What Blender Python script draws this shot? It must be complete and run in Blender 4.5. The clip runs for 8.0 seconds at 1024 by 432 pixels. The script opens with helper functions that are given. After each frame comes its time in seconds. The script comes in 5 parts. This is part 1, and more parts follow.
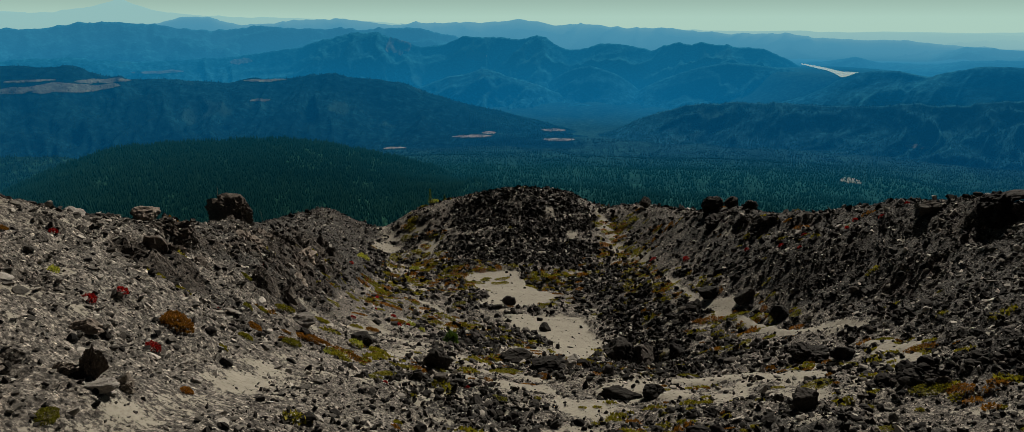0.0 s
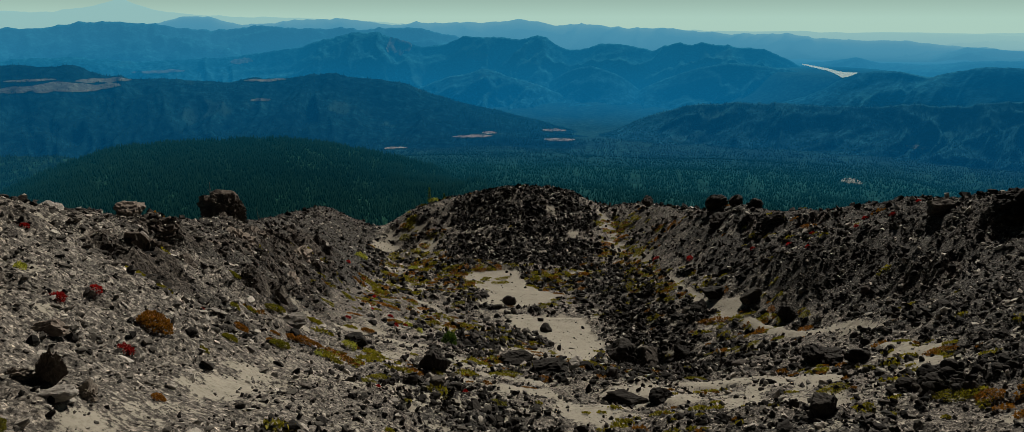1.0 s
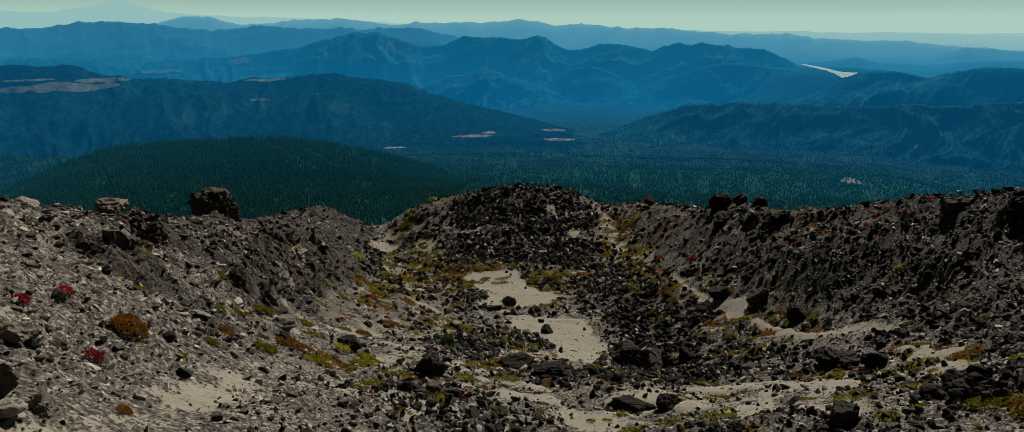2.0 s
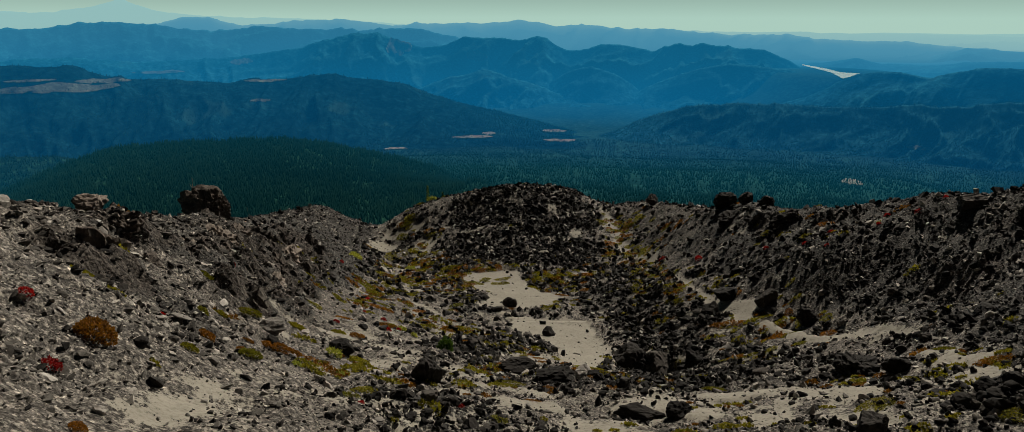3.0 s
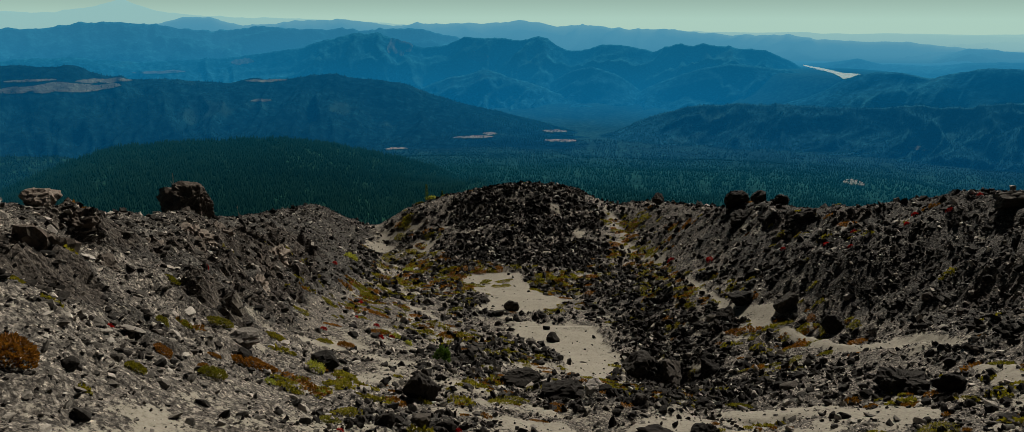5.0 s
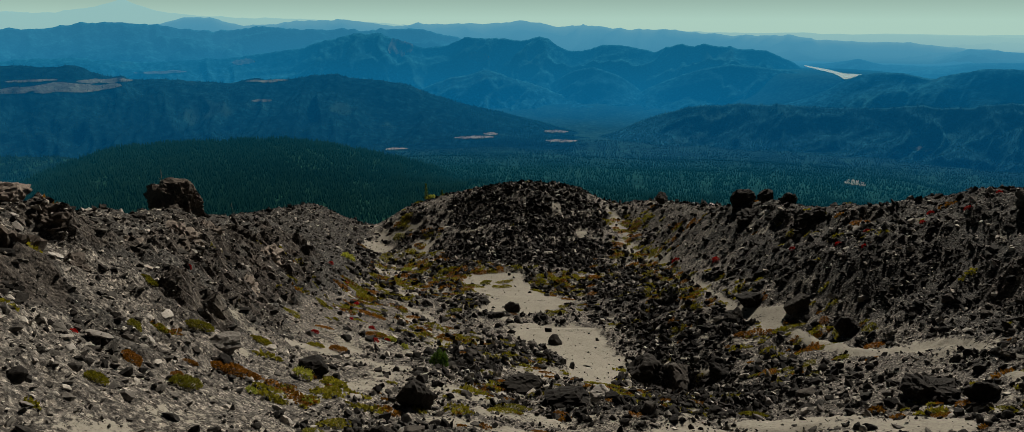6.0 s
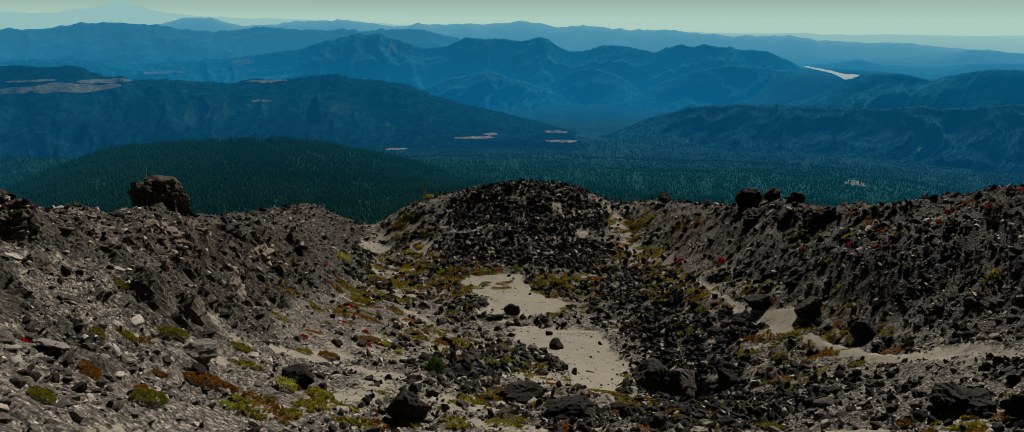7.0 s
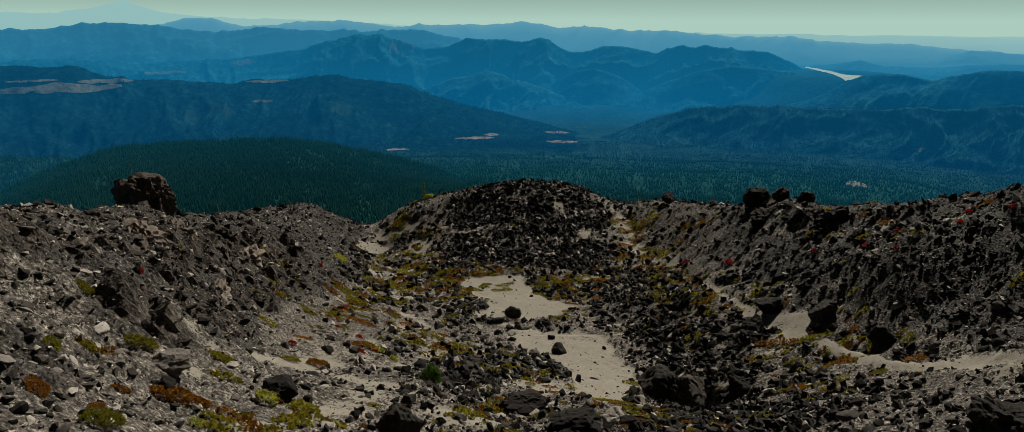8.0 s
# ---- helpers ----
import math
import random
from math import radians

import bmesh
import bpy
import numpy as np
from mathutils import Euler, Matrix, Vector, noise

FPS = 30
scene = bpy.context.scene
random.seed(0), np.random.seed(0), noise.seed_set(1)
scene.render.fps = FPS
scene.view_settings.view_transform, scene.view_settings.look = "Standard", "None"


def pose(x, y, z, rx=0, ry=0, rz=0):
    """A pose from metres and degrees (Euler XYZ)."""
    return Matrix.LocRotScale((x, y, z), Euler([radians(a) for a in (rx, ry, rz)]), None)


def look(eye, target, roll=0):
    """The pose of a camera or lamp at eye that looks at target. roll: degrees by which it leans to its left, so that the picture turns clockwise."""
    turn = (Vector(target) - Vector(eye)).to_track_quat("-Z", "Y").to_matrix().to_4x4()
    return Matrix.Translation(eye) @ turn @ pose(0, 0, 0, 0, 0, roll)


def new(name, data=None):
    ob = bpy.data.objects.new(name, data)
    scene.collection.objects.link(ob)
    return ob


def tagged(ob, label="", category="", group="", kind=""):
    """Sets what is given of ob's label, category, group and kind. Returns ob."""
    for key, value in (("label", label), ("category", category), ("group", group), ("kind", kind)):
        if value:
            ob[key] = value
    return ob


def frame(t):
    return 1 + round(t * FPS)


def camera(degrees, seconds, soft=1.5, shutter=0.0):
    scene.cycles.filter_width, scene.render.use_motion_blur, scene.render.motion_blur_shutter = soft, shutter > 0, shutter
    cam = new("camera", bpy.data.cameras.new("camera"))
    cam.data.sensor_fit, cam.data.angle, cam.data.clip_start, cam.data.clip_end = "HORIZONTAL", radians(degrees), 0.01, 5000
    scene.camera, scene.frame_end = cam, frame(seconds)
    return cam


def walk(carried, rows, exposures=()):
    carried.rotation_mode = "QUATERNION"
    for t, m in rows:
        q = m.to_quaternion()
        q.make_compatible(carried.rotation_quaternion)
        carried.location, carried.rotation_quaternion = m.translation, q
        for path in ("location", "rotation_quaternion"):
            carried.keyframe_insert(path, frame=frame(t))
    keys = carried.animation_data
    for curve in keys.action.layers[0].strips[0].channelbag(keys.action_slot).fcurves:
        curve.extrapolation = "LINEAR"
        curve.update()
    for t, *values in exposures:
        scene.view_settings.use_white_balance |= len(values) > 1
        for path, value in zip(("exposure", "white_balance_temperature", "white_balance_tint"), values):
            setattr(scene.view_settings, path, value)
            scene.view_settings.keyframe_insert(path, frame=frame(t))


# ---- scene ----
cam = camera(72.0, 8.0, soft=0.4)
PATH = [
    (0.0, (0.039, 0.099, 13.882), (0.039, 2.023, 13.338), 0.0),
    (0.5, (0.041, 0.592, 13.655), (0.041, 2.517, 13.111), 0.05),
    (1.0, (0.040, 1.098, 13.453), (0.039, 3.023, 12.909), 0.06),
    (1.5, (0.027, 1.601, 13.271), (0.027, 3.526, 12.727), 0.07),
    (3.0, (-0.010, 3.298, 12.627), (-0.011, 5.223, 12.085), 0.08),
    (3.5, (-0.033, 3.893, 12.434), (-0.036, 5.818, 11.893), 0.09),
    (4.0, (-0.064, 4.471, 12.260), (-0.066, 6.396, 11.719), 0.1),
    (4.5, (-0.087, 5.043, 12.092), (-0.089, 6.968, 11.551), 0.11),
    (6.0, (-0.102, 6.828, 11.442), (-0.107, 8.754, 10.902), 0.13),
    (6.5, (-0.101, 7.468, 11.231), (-0.106, 9.394, 10.692), 0.14),
    (7.0, (-0.092, 8.128, 11.015), (-0.097, 10.055, 10.476), 0.15),
    (7.5, (-0.095, 8.817, 10.791), (-0.101, 10.743, 10.253), 0.17),
    (8.0, (-0.109, 9.501, 10.578), (-0.116, 11.427, 10.041), 0.2),
]
walk(cam, [(t, look(eye, target, roll)) for t, eye, target, roll in PATH], [(0.0, 0.0), (8.0, 0.0)])

# ---------------------------------------------------------------- sun and sky
SUN_AZIMUTH, SUN_HEIGHT = 25.0, 38.0
world = bpy.data.worlds.new("sky")
scene.world = world
world.use_nodes = True
wn, wl = world.node_tree.nodes, world.node_tree.links
sky = wn.new("ShaderNodeTexSky")
sky.sky_type, sky.sun_disc = "NISHITA", False
sky.sun_elevation, sky.sun_rotation = radians(SUN_HEIGHT), radians(SUN_AZIMUTH)
sky.altitude, sky.air_density, sky.dust_density, sky.ozone_density = 1700, 1.0, 1.5, 1.0
coord = wn.new("ShaderNodeTexCoord")
split = wn.new("ShaderNodeSeparateXYZ")
wl.new(coord.outputs["Generated"], split.inputs["Vector"])
haze = wn.new("ShaderNodeValToRGB")
haze.color_ramp.elements[0].position, haze.color_ramp.elements[0].color = 0.0, (1, 1, 1, 1)
haze.color_ramp.elements[1].position, haze.color_ramp.elements[1].color = 0.10, (0, 0, 0, 1)
wl.new(split.outputs["Z"], haze.inputs["Fac"])
tint = wn.new("ShaderNodeMix")
tint.data_type, tint.blend_type = "RGBA", "MULTIPLY"
tint.inputs["Factor"].default_value = 1.0
tint.inputs[7].default_value = (0.030, 0.038, 0.046, 1)
wl.new(sky.outputs["Color"], tint.inputs[6])
veil = wn.new("ShaderNodeMix")
veil.data_type = "RGBA"
veil.inputs[7].default_value = (8.1, 12.0, 10.3, 1)
wl.new(haze.outputs["Color"], veil.inputs["Factor"])
wl.new(tint.outputs[2], veil.inputs[6])
wl.new(veil.outputs[2], wn["Background"].inputs["Color"])
wn["Background"].inputs["Strength"].default_value = 0.05
sun = new("sun", bpy.data.lights.new("sun", "SUN"))
sun.data.energy, sun.data.angle, sun.data.color = 5.0, radians(0.5), (1.0, 0.93, 0.80)
az, el = radians(SUN_AZIMUTH), radians(SUN_HEIGHT)
sun.matrix_world = look((60 * math.sin(az) * math.cos(el), 60 * math.cos(az) * math.cos(el), 60 * math.sin(el)), (0, 0, 0))

# ---------------------------------------------------------------- terrain of the gully
_rng = np.random.RandomState(7)
_table = _rng.rand(256, 256)


def vnoise(x, y):
    """Smooth value noise, 0 to 1, one cell a metre."""
    xi, yi = np.floor(x).astype(int), np.floor(y).astype(int)
    fx, fy = x - xi, y - yi
    fx, fy = fx * fx * fx * (fx * (fx * 6 - 15) + 10), fy * fy * fy * (fy * (fy * 6 - 15) + 10)
    a, b = _table[xi & 255, yi & 255], _table[(xi + 1) & 255, yi & 255]
    c, d = _table[xi & 255, (yi + 1) & 255], _table[(xi + 1) & 255, (yi + 1) & 255]
    return (a * (1 - fx) + b * fx) * (1 - fy) + (c * (1 - fx) + d * fx) * fy


def fbm(x, y, octaves=4, gain=0.5):
    """Layered noise about 0, roughly -0.5 to 0.5."""
    total, amp, norm = 0.0, 1.0, 0.0
    for k in range(octaves):
        total = total + amp * (vnoise(x * 2 ** k + 17.3 * k, y * 2 ** k + 9.1 * k) - 0.5)
        norm, amp = norm + amp, amp * gain
    return total / norm


def ridged(x, y, octaves=4, gain=0.55):
    """Sharp-crested noise, 0 to 1."""
    total, amp, norm = 0.0, 1.0, 0.0
    for k in range(octaves):
        n = 1 - np.abs(2 * vnoise(x * 2 ** k + 31.7 * k, y * 2 ** k + 5.9 * k) - 1)
        total = total + amp * n * n
        norm, amp = norm + amp, amp * gain
    return total / norm


def smooth(a, b, v):
    t = np.clip((v - a) / (b - a), 0, 1)
    return t * t * (3 - 2 * t)


# cross sections of the gully at stations down the slope: crests, toes and floor
STATION = np.array([-60, 0, 10, 18, 25, 32, 40, 50, 60, 72, 87, 96, 130, 250, 420])
CREST_L_X = np.array([-14, -12, -13, -13.8, -13.2, -14, -15.4, -18, -20, -22, -23.7, -24, -26, -30, -30])
CREST_L_Z = np.array([39, 13.7, 11.3, 9.3, 7.0, 4.75, 2.6, -0.4, -3.2, -6.2, -9.3, -14, -36, -92, -150])
TOE_L_X = np.array([-5, -5, -5.3, -5.3, -6, -8, -9, -9.5, -10, -12, -17, -18, -18, -18, -18])
TOE_L_Z = np.array([36, 9.5, 7.6, 4.2, 1.8, -0.5, -2.9, -6.5, -9, -12, -13.6, -18, -38, -94, -152])
FLOOR_Z = np.array([35, 8.5, 5.3, 2.4, 0.6, -2.4, -5.3, -7.4, -9, -9.4, -7.2, -12, -35, -92, -150])
LOW_Z = np.array([35, 8, 5.2, 2.9, 0.4, -3.5, -5.8, -7.2, -9, -9.6, -7.4, -12.5, -36, -92, -150])
TOE_R_X = np.array([10, 10, 11, 12, 13.5, 14, 13.5, 12, 11.5, 11.8, 12.2, 12.5, 13, 13, 13])
TOE_R_Z = np.array([36, 8.5, 6.3, 4.0, 2.1, -1.2, -2.8, -4.8, -8, -9.6, -9.2, -14, -36, -92, -150])
CREST_R_X = np.array([22, 22, 22.5, 23, 23.5, 24.5, 22.8, 19.8, 17.3, 16.5, 15, 15, 16, 18, 20])
CREST_R_Z = np.array([38, 12, 10, 8.5, 7.3, 5.8, 3.4, 0.7, -2.2, -5.5, -8.6, -14, -35, -90, -148])


def along(values, y):
    """A station value at y, eased by averaging over a few metres."""
    return sum(np.interp(y + d, STATION, values) for d in (-3, -1.5, 0, 1.5, 3)) / 5


def axis(lo, a, b, hi, step):
    """Grid lines: fine from a to b, wider and wider out to lo and hi."""
    core = list(np.arange(a, b, step))
    v, s, up = b, step, []
    while v < hi:
        up.append(v)
        s *= 1.16
        v += s
    v, s, down = a - step, step, []
    while v > lo:
        down.append(v)
        s *= 1.16
        v -= s
    return np.array(down[::-1] + core + up)


def blur(z, sx, sy):
    """Box-like smoothing of a height grid, in cells."""
    for ax, n in ((0, sy), (1, sx)):
        for _ in range(2):
            pad = [(0, 0), (0, 0)]
            pad[ax] = (n, n)
            c = np.cumsum(np.pad(z, pad, mode="edge"), axis=ax)
            c = np.concatenate([np.zeros_like(np.take(c, [0], ax)), c], ax)
            m = 2 * n + 1
            z = (np.take(c, range(m, c.shape[ax]), ax) - np.take(c, range(0, c.shape[ax] - m), ax)) / m
    return z


def blob(x, y, spots):
    """A soft mask of ellipses: x, y, half length, half width, turn in degrees."""
    out = np.zeros(np.broadcast(x, y).shape)
    for cx, cy, a, b, turn in spots:
        c, s = math.cos(math.radians(turn)), math.sin(math.radians(turn))
        u, v = (x - cx) * c + (y - cy) * s, -(x - cx) * s + (y - cy) * c
        out = np.maximum(out, 1 - np.sqrt((u / a) ** 2 + (v / b) ** 2))
    return out


def inside(x, y, pts):
    """Metres from the edge of an outline on the plan: positive inside, negative outside."""
    best, odd = np.full(np.broadcast(x, y).shape, 1e9), np.zeros(np.broadcast(x, y).shape, bool)
    for (ax, ay), (bx, by) in zip(pts, pts[1:] + pts[:1]):
        dx, dy = bx - ax, by - ay
        t = np.clip(((x - ax) * dx + (y - ay) * dy) / (dx * dx + dy * dy), 0, 1)
        best = np.minimum(best, np.hypot(x - ax - t * dx, y - ay - t * dy))
        if ay != by:
            odd ^= ((ay > y) != (by > y)) & (x < ax + (y - ay) * dx / dy)
    return np.where(odd, best, -best)


def line_mask(x, y, pts, width):
    """How near a point lies to a trodden line: 1 on it, 0 at its width."""
    best = np.full(np.broadcast(x, y).shape, 1e9)
    for (ax, ay), (bx, by) in zip(pts[:-1], pts[1:]):
        dx, dy = bx - ax, by - ay
        t = np.clip(((x - ax) * dx + (y - ay) * dy) / (dx * dx + dy * dy), 0, 1)
        best = np.minimum(best, np.hypot(x - ax - t * dx, y - ay - t * dy))
    return np.clip(1 - best / width, 0, 1)


def base_height(xs, ys):
    """The plain form of the slope on grid lines xs, ys."""
    rows = []
    for y in ys:
        lx, lz, tx, tz = along(CREST_L_X, y), along(CREST_L_Z, y), along(TOE_L_X, y), along(TOE_L_Z, y)
        rx, rz, sx, sz = along(CREST_R_X, y), along(CREST_R_Z, y), along(TOE_R_X, y), along(TOE_R_Z, y)
        kx = [lx - 330, lx - 60, lx - 8, lx - 1.2, lx, tx, 0.3 * tx, 1, 0.55 * sx, sx, rx, rx + 1.5, rx + 9, rx + 60, rx + 330]
        kz = [lz - 118, lz - 40, lz - 7.5, lz - 0.3, lz, tz, 0.75 * along(FLOOR_Z, y) + 0.25 * tz, along(FLOOR_Z, y), along(LOW_Z, y), sz, rz, rz - 0.4, rz - 5, rz - 34, rz - 112]
        rows.append(np.interp(xs, kx, kz))
    return np.array(rows)

# ---------------------------------------------------------------- materials
def material(name):
    m = bpy.data.materials.new(name)
    m.use_nodes = True
    nt = m.node_tree
    return m, nt, nt.nodes["Principled BSDF"]


def node(nt, kind, **values):
    n = nt.nodes.new(kind)
    for key, value in values.items():
        n.inputs[key].default_value = value
    return n


def place_of(nt):
    return nt.nodes.new("ShaderNodeNewGeometry").outputs["Position"]


def noise_of(nt, scale, detail=4.0, rough=0.55, vector=None):
    n = node(nt, "ShaderNodeTexNoise", Scale=scale, Detail=detail, Roughness=rough)
    nt.links.new(vector or place_of(nt), n.inputs["Vector"])
    return n.outputs["Fac"]


def ramp(nt, fac, *stops):
    r = nt.nodes.new("ShaderNodeValToRGB")
    e = r.color_ramp.elements
    while len(e) < len(stops):
        e.new(0.5)
    for k, (pos, col) in enumerate(stops):
        e[k].position = pos
        e[k].color = (*col, 1) if len(col) == 3 else col
    nt.links.new(fac, r.inputs["Fac"])
    return r.outputs["Color"]


def mix(nt, fac, a, b, blend="MIX"):
    n = nt.nodes.new("ShaderNodeMix")
    n.data_type, n.blend_type = "RGBA", blend
    for socket, value in ((n.inputs["Factor"], fac), (n.inputs[6], a), (n.inputs[7], b)):
        if isinstance(value, (int, float)):
            socket.default_value = value
        elif isinstance(value, tuple):
            socket.default_value = (*value, 1)
        else:
            nt.links.new(value, socket)
    return n.outputs[2]


def calc(nt, op, a, b=0.0, clamp=False):
    n = nt.nodes.new("ShaderNodeMath")
    n.operation, n.use_clamp = op, clamp
    for socket, value in zip(n.inputs, (a, b)):
        if isinstance(value, (int, float)):
            socket.default_value = value
        else:
            nt.links.new(value, socket)
    return n.outputs[0]


def relief(nt, bsdf, height, distance, strength=1.0, after=None):
    b = node(nt, "ShaderNodeBump", Distance=distance)
    if isinstance(strength, (int, float)):
        b.inputs["Strength"].default_value = strength
    else:
        nt.links.new(strength, b.inputs["Strength"])
    nt.links.new(height, b.inputs["Height"])
    if after:
        nt.links.new(after, b.inputs["Normal"])
    nt.links.new(b.outputs["Normal"], bsdf.inputs["Normal"])
    return b.outputs["Normal"]


def attribute(nt, name):
    n = nt.nodes.new("ShaderNodeAttribute")
    n.attribute_name = name
    return n.outputs["Fac"]


def ground_material():
    """Volcanic ash, scree and lava grit, by the cover that the mesh carries."""
    m, nt, b = material("volcanic_ground")
    fine, mid, wide = noise_of(nt, 9.0, 6.0, 0.7), noise_of(nt, 1.4, 5.0), noise_of(nt, 0.22, 3.0)
    scree = ramp(nt, fine, (0.38, (0.032, 0.029, 0.0262)), (0.50, (0.146, 0.134, 0.120)), (0.62, (0.32, 0.295, 0.266)))
    scree = mix(nt, calc(nt, "MULTIPLY", wide, 0.35), scree, (0.10, 0.082, 0.070))
    for size, part in ((24.0, 0.85), (10.0, 0.7)):
        cell = node(nt, "ShaderNodeTexVoronoi", Scale=size, Randomness=1.0)
        nt.links.new(place_of(nt), cell.inputs["Vector"])
        one = nt.nodes.new("ShaderNodeSeparateColor")
        nt.links.new(cell.outputs["Color"], one.inputs[0])
        scree = mix(nt, part, scree, ramp(nt, one.outputs[0], (0.0, (0.25, 0.25, 0.25)), (0.6, (0.75, 0.74, 0.73)), (0.93, (1.35, 1.33, 1.30)), (1.0, (2.1, 2.05, 1.95))), "MULTIPLY")
    ash = ramp(nt, mid, (0.25, (0.17, 0.154, 0.125)), (0.6, (0.225, 0.205, 0.168)), (0.8, (0.26, 0.237, 0.197)))
    ash = mix(nt, 0.4, ash, ramp(nt, fine, (0.36, (0.08, 0.072, 0.06)), (0.55, (0.27, 0.25, 0.21))))
    lava = ramp(nt, fine, (0.38, (0.010, 0.0094, 0.0087)), (0.50, (0.032, 0.0295, 0.0265)), (0.64, (0.115, 0.106, 0.095)))
    edge = calc(nt, "ADD", attribute(nt, "ash"), calc(nt, "ADD", calc(nt, "MULTIPLY", calc(nt, "SUBTRACT", mid, 0.5), 1.3), calc(nt, "MULTIPLY", calc(nt, "SUBTRACT", fine, 0.5), 2.2)))
    edge = ramp(nt, edge, (0.36, (0, 0, 0)), (0.54, (1, 1, 1)))
    dark = calc(nt, "ADD", attribute(nt, "lava"), calc(nt, "MULTIPLY", calc(nt, "SUBTRACT", mid, 0.5), 0.7))
    dark = ramp(nt, dark, (0.38, (0, 0, 0)), (0.54, (1, 1, 1)))
    colour = mix(nt, edge, mix(nt, dark, scree, lava), ash)
    rock = ramp(nt, fine, (0.34, (0.016, 0.0138, 0.012)), (0.52, (0.055, 0.046, 0.039)), (0.66, (0.135, 0.115, 0.098)))
    firm = calc(nt, "ADD", attribute(nt, "crag"), calc(nt, "MULTIPLY", calc(nt, "SUBTRACT", mid, 0.5), 0.8))
    colour = mix(nt, ramp(nt, firm, (0.25, (0, 0, 0)), (0.5, (0.85, 0.85, 0.85))), colour, rock)
    nt.links.new(colour, b.inputs["Base Color"])
    b.inputs["Roughness"].default_value = 0.95
    b.inputs["Specular IOR Level"].default_value = 0.15
    pebble = node(nt, "ShaderNodeTexVoronoi", Scale=12.0, Randomness=1.0)
    warp = node(nt, "ShaderNodeTexNoise", Scale=2.5, Detail=3.0)
    nt.links.new(place_of(nt), warp.inputs["Vector"])
    bent = nt.nodes.new("ShaderNodeVectorMath")
    bent.operation = "MULTIPLY_ADD"
    bent.inputs[1].default_value = (0.10, 0.10, 0.10)
    nt.links.new(warp.outputs["Color"], bent.inputs[0])
    nt.links.new(place_of(nt), bent.inputs[2])
    nt.links.new(bent.outputs[0], pebble.inputs["Vector"])
    stony = calc(nt, "SUBTRACT", 1.0, edge)
    first = relief(nt, b, calc(nt, "SUBTRACT", 1.0, pebble.outputs["Distance"]), 0.06, calc(nt, "MULTIPLY", stony, mid))
    relief(nt, b, calc(nt, "ADD", calc(nt, "MULTIPLY", mid, 0.6), fine), 0.07, calc(nt, "ADD", calc(nt, "MULTIPLY", stony, 0.35), 0.15), first)
    return m


def rock_material(name, dark, pale, chance, per_object=False, dusty=0.12):
    """Rough vesicular lava; a share of the stones, by chance, is paler."""
    m, nt, b = material(name)
    if per_object:
        luck = nt.nodes.new("ShaderNodeObjectInfo").outputs["Random"]
    else:
        luck = nt.nodes.new("ShaderNodeNewGeometry").outputs["Random Per Island"]
    tone = ramp(nt, luck, (0.0, dark), (1 - chance, tuple((1 - dusty) * d + dusty * p for d, p in zip(dark, pale))), (1 - 0.4 * chance, pale))
    grain, patch = noise_of(nt, 11.0, 7.0, 0.75), noise_of(nt, 2.2, 4.0)
    tone = mix(nt, 0.75, tone, ramp(nt, grain, (0.28, (0.35, 0.34, 0.33)), (0.7, (1.45, 1.42, 1.38))), "MULTIPLY")
    tone = mix(nt, ramp(nt, patch, (0.55, (0, 0, 0)), (0.75, (0.4, 0.4, 0.4))), tone, tuple(1.3 * d + 0.06 * q * w for d, q, w in zip(dark, pale, (1.0, 0.8, 0.7))))
    nt.links.new(tone, b.inputs["Base Color"])
    b.inputs["Roughness"].default_value = 0.9
    b.inputs["Specular IOR Level"].default_value = 0.1
    relief(nt, b, calc(nt, "ADD", calc(nt, "MULTIPLY", patch, 1.5), grain), 0.011, 1.0)
    return m


def leaf_material(name, low, high):
    m, nt, b = material(name)
    luck = nt.nodes.new("ShaderNodeNewGeometry").outputs["Random Per Island"]
    own = nt.nodes.new("ShaderNodeObjectInfo").outputs["Random"]
    col = ramp(nt, luck, (0.0, low), (1.0, high))
    col = mix(nt, 0.6, col, ramp(nt, own, (0.0, (0.6, 0.65, 0.6)), (1.0, (1.3, 1.2, 1.0))), "MULTIPLY")
    nt.links.new(col, b.inputs["Base Color"])
    b.inputs["Roughness"].default_value = 0.7
    b.inputs["Specular IOR Level"].default_value = 0.2
    glow = nt.nodes.new("ShaderNodeBsdfTranslucent")
    nt.links.new(col, glow.inputs["Color"])
    both = node(nt, "ShaderNodeMixShader", Fac=0.4)
    nt.links.new(b.outputs["BSDF"], both.inputs[1])
    nt.links.new(glow.outputs["BSDF"], both.inputs[2])
    nt.links.new(both.outputs["Shader"], nt.nodes["Material Output"].inputs["Surface"])
    return m


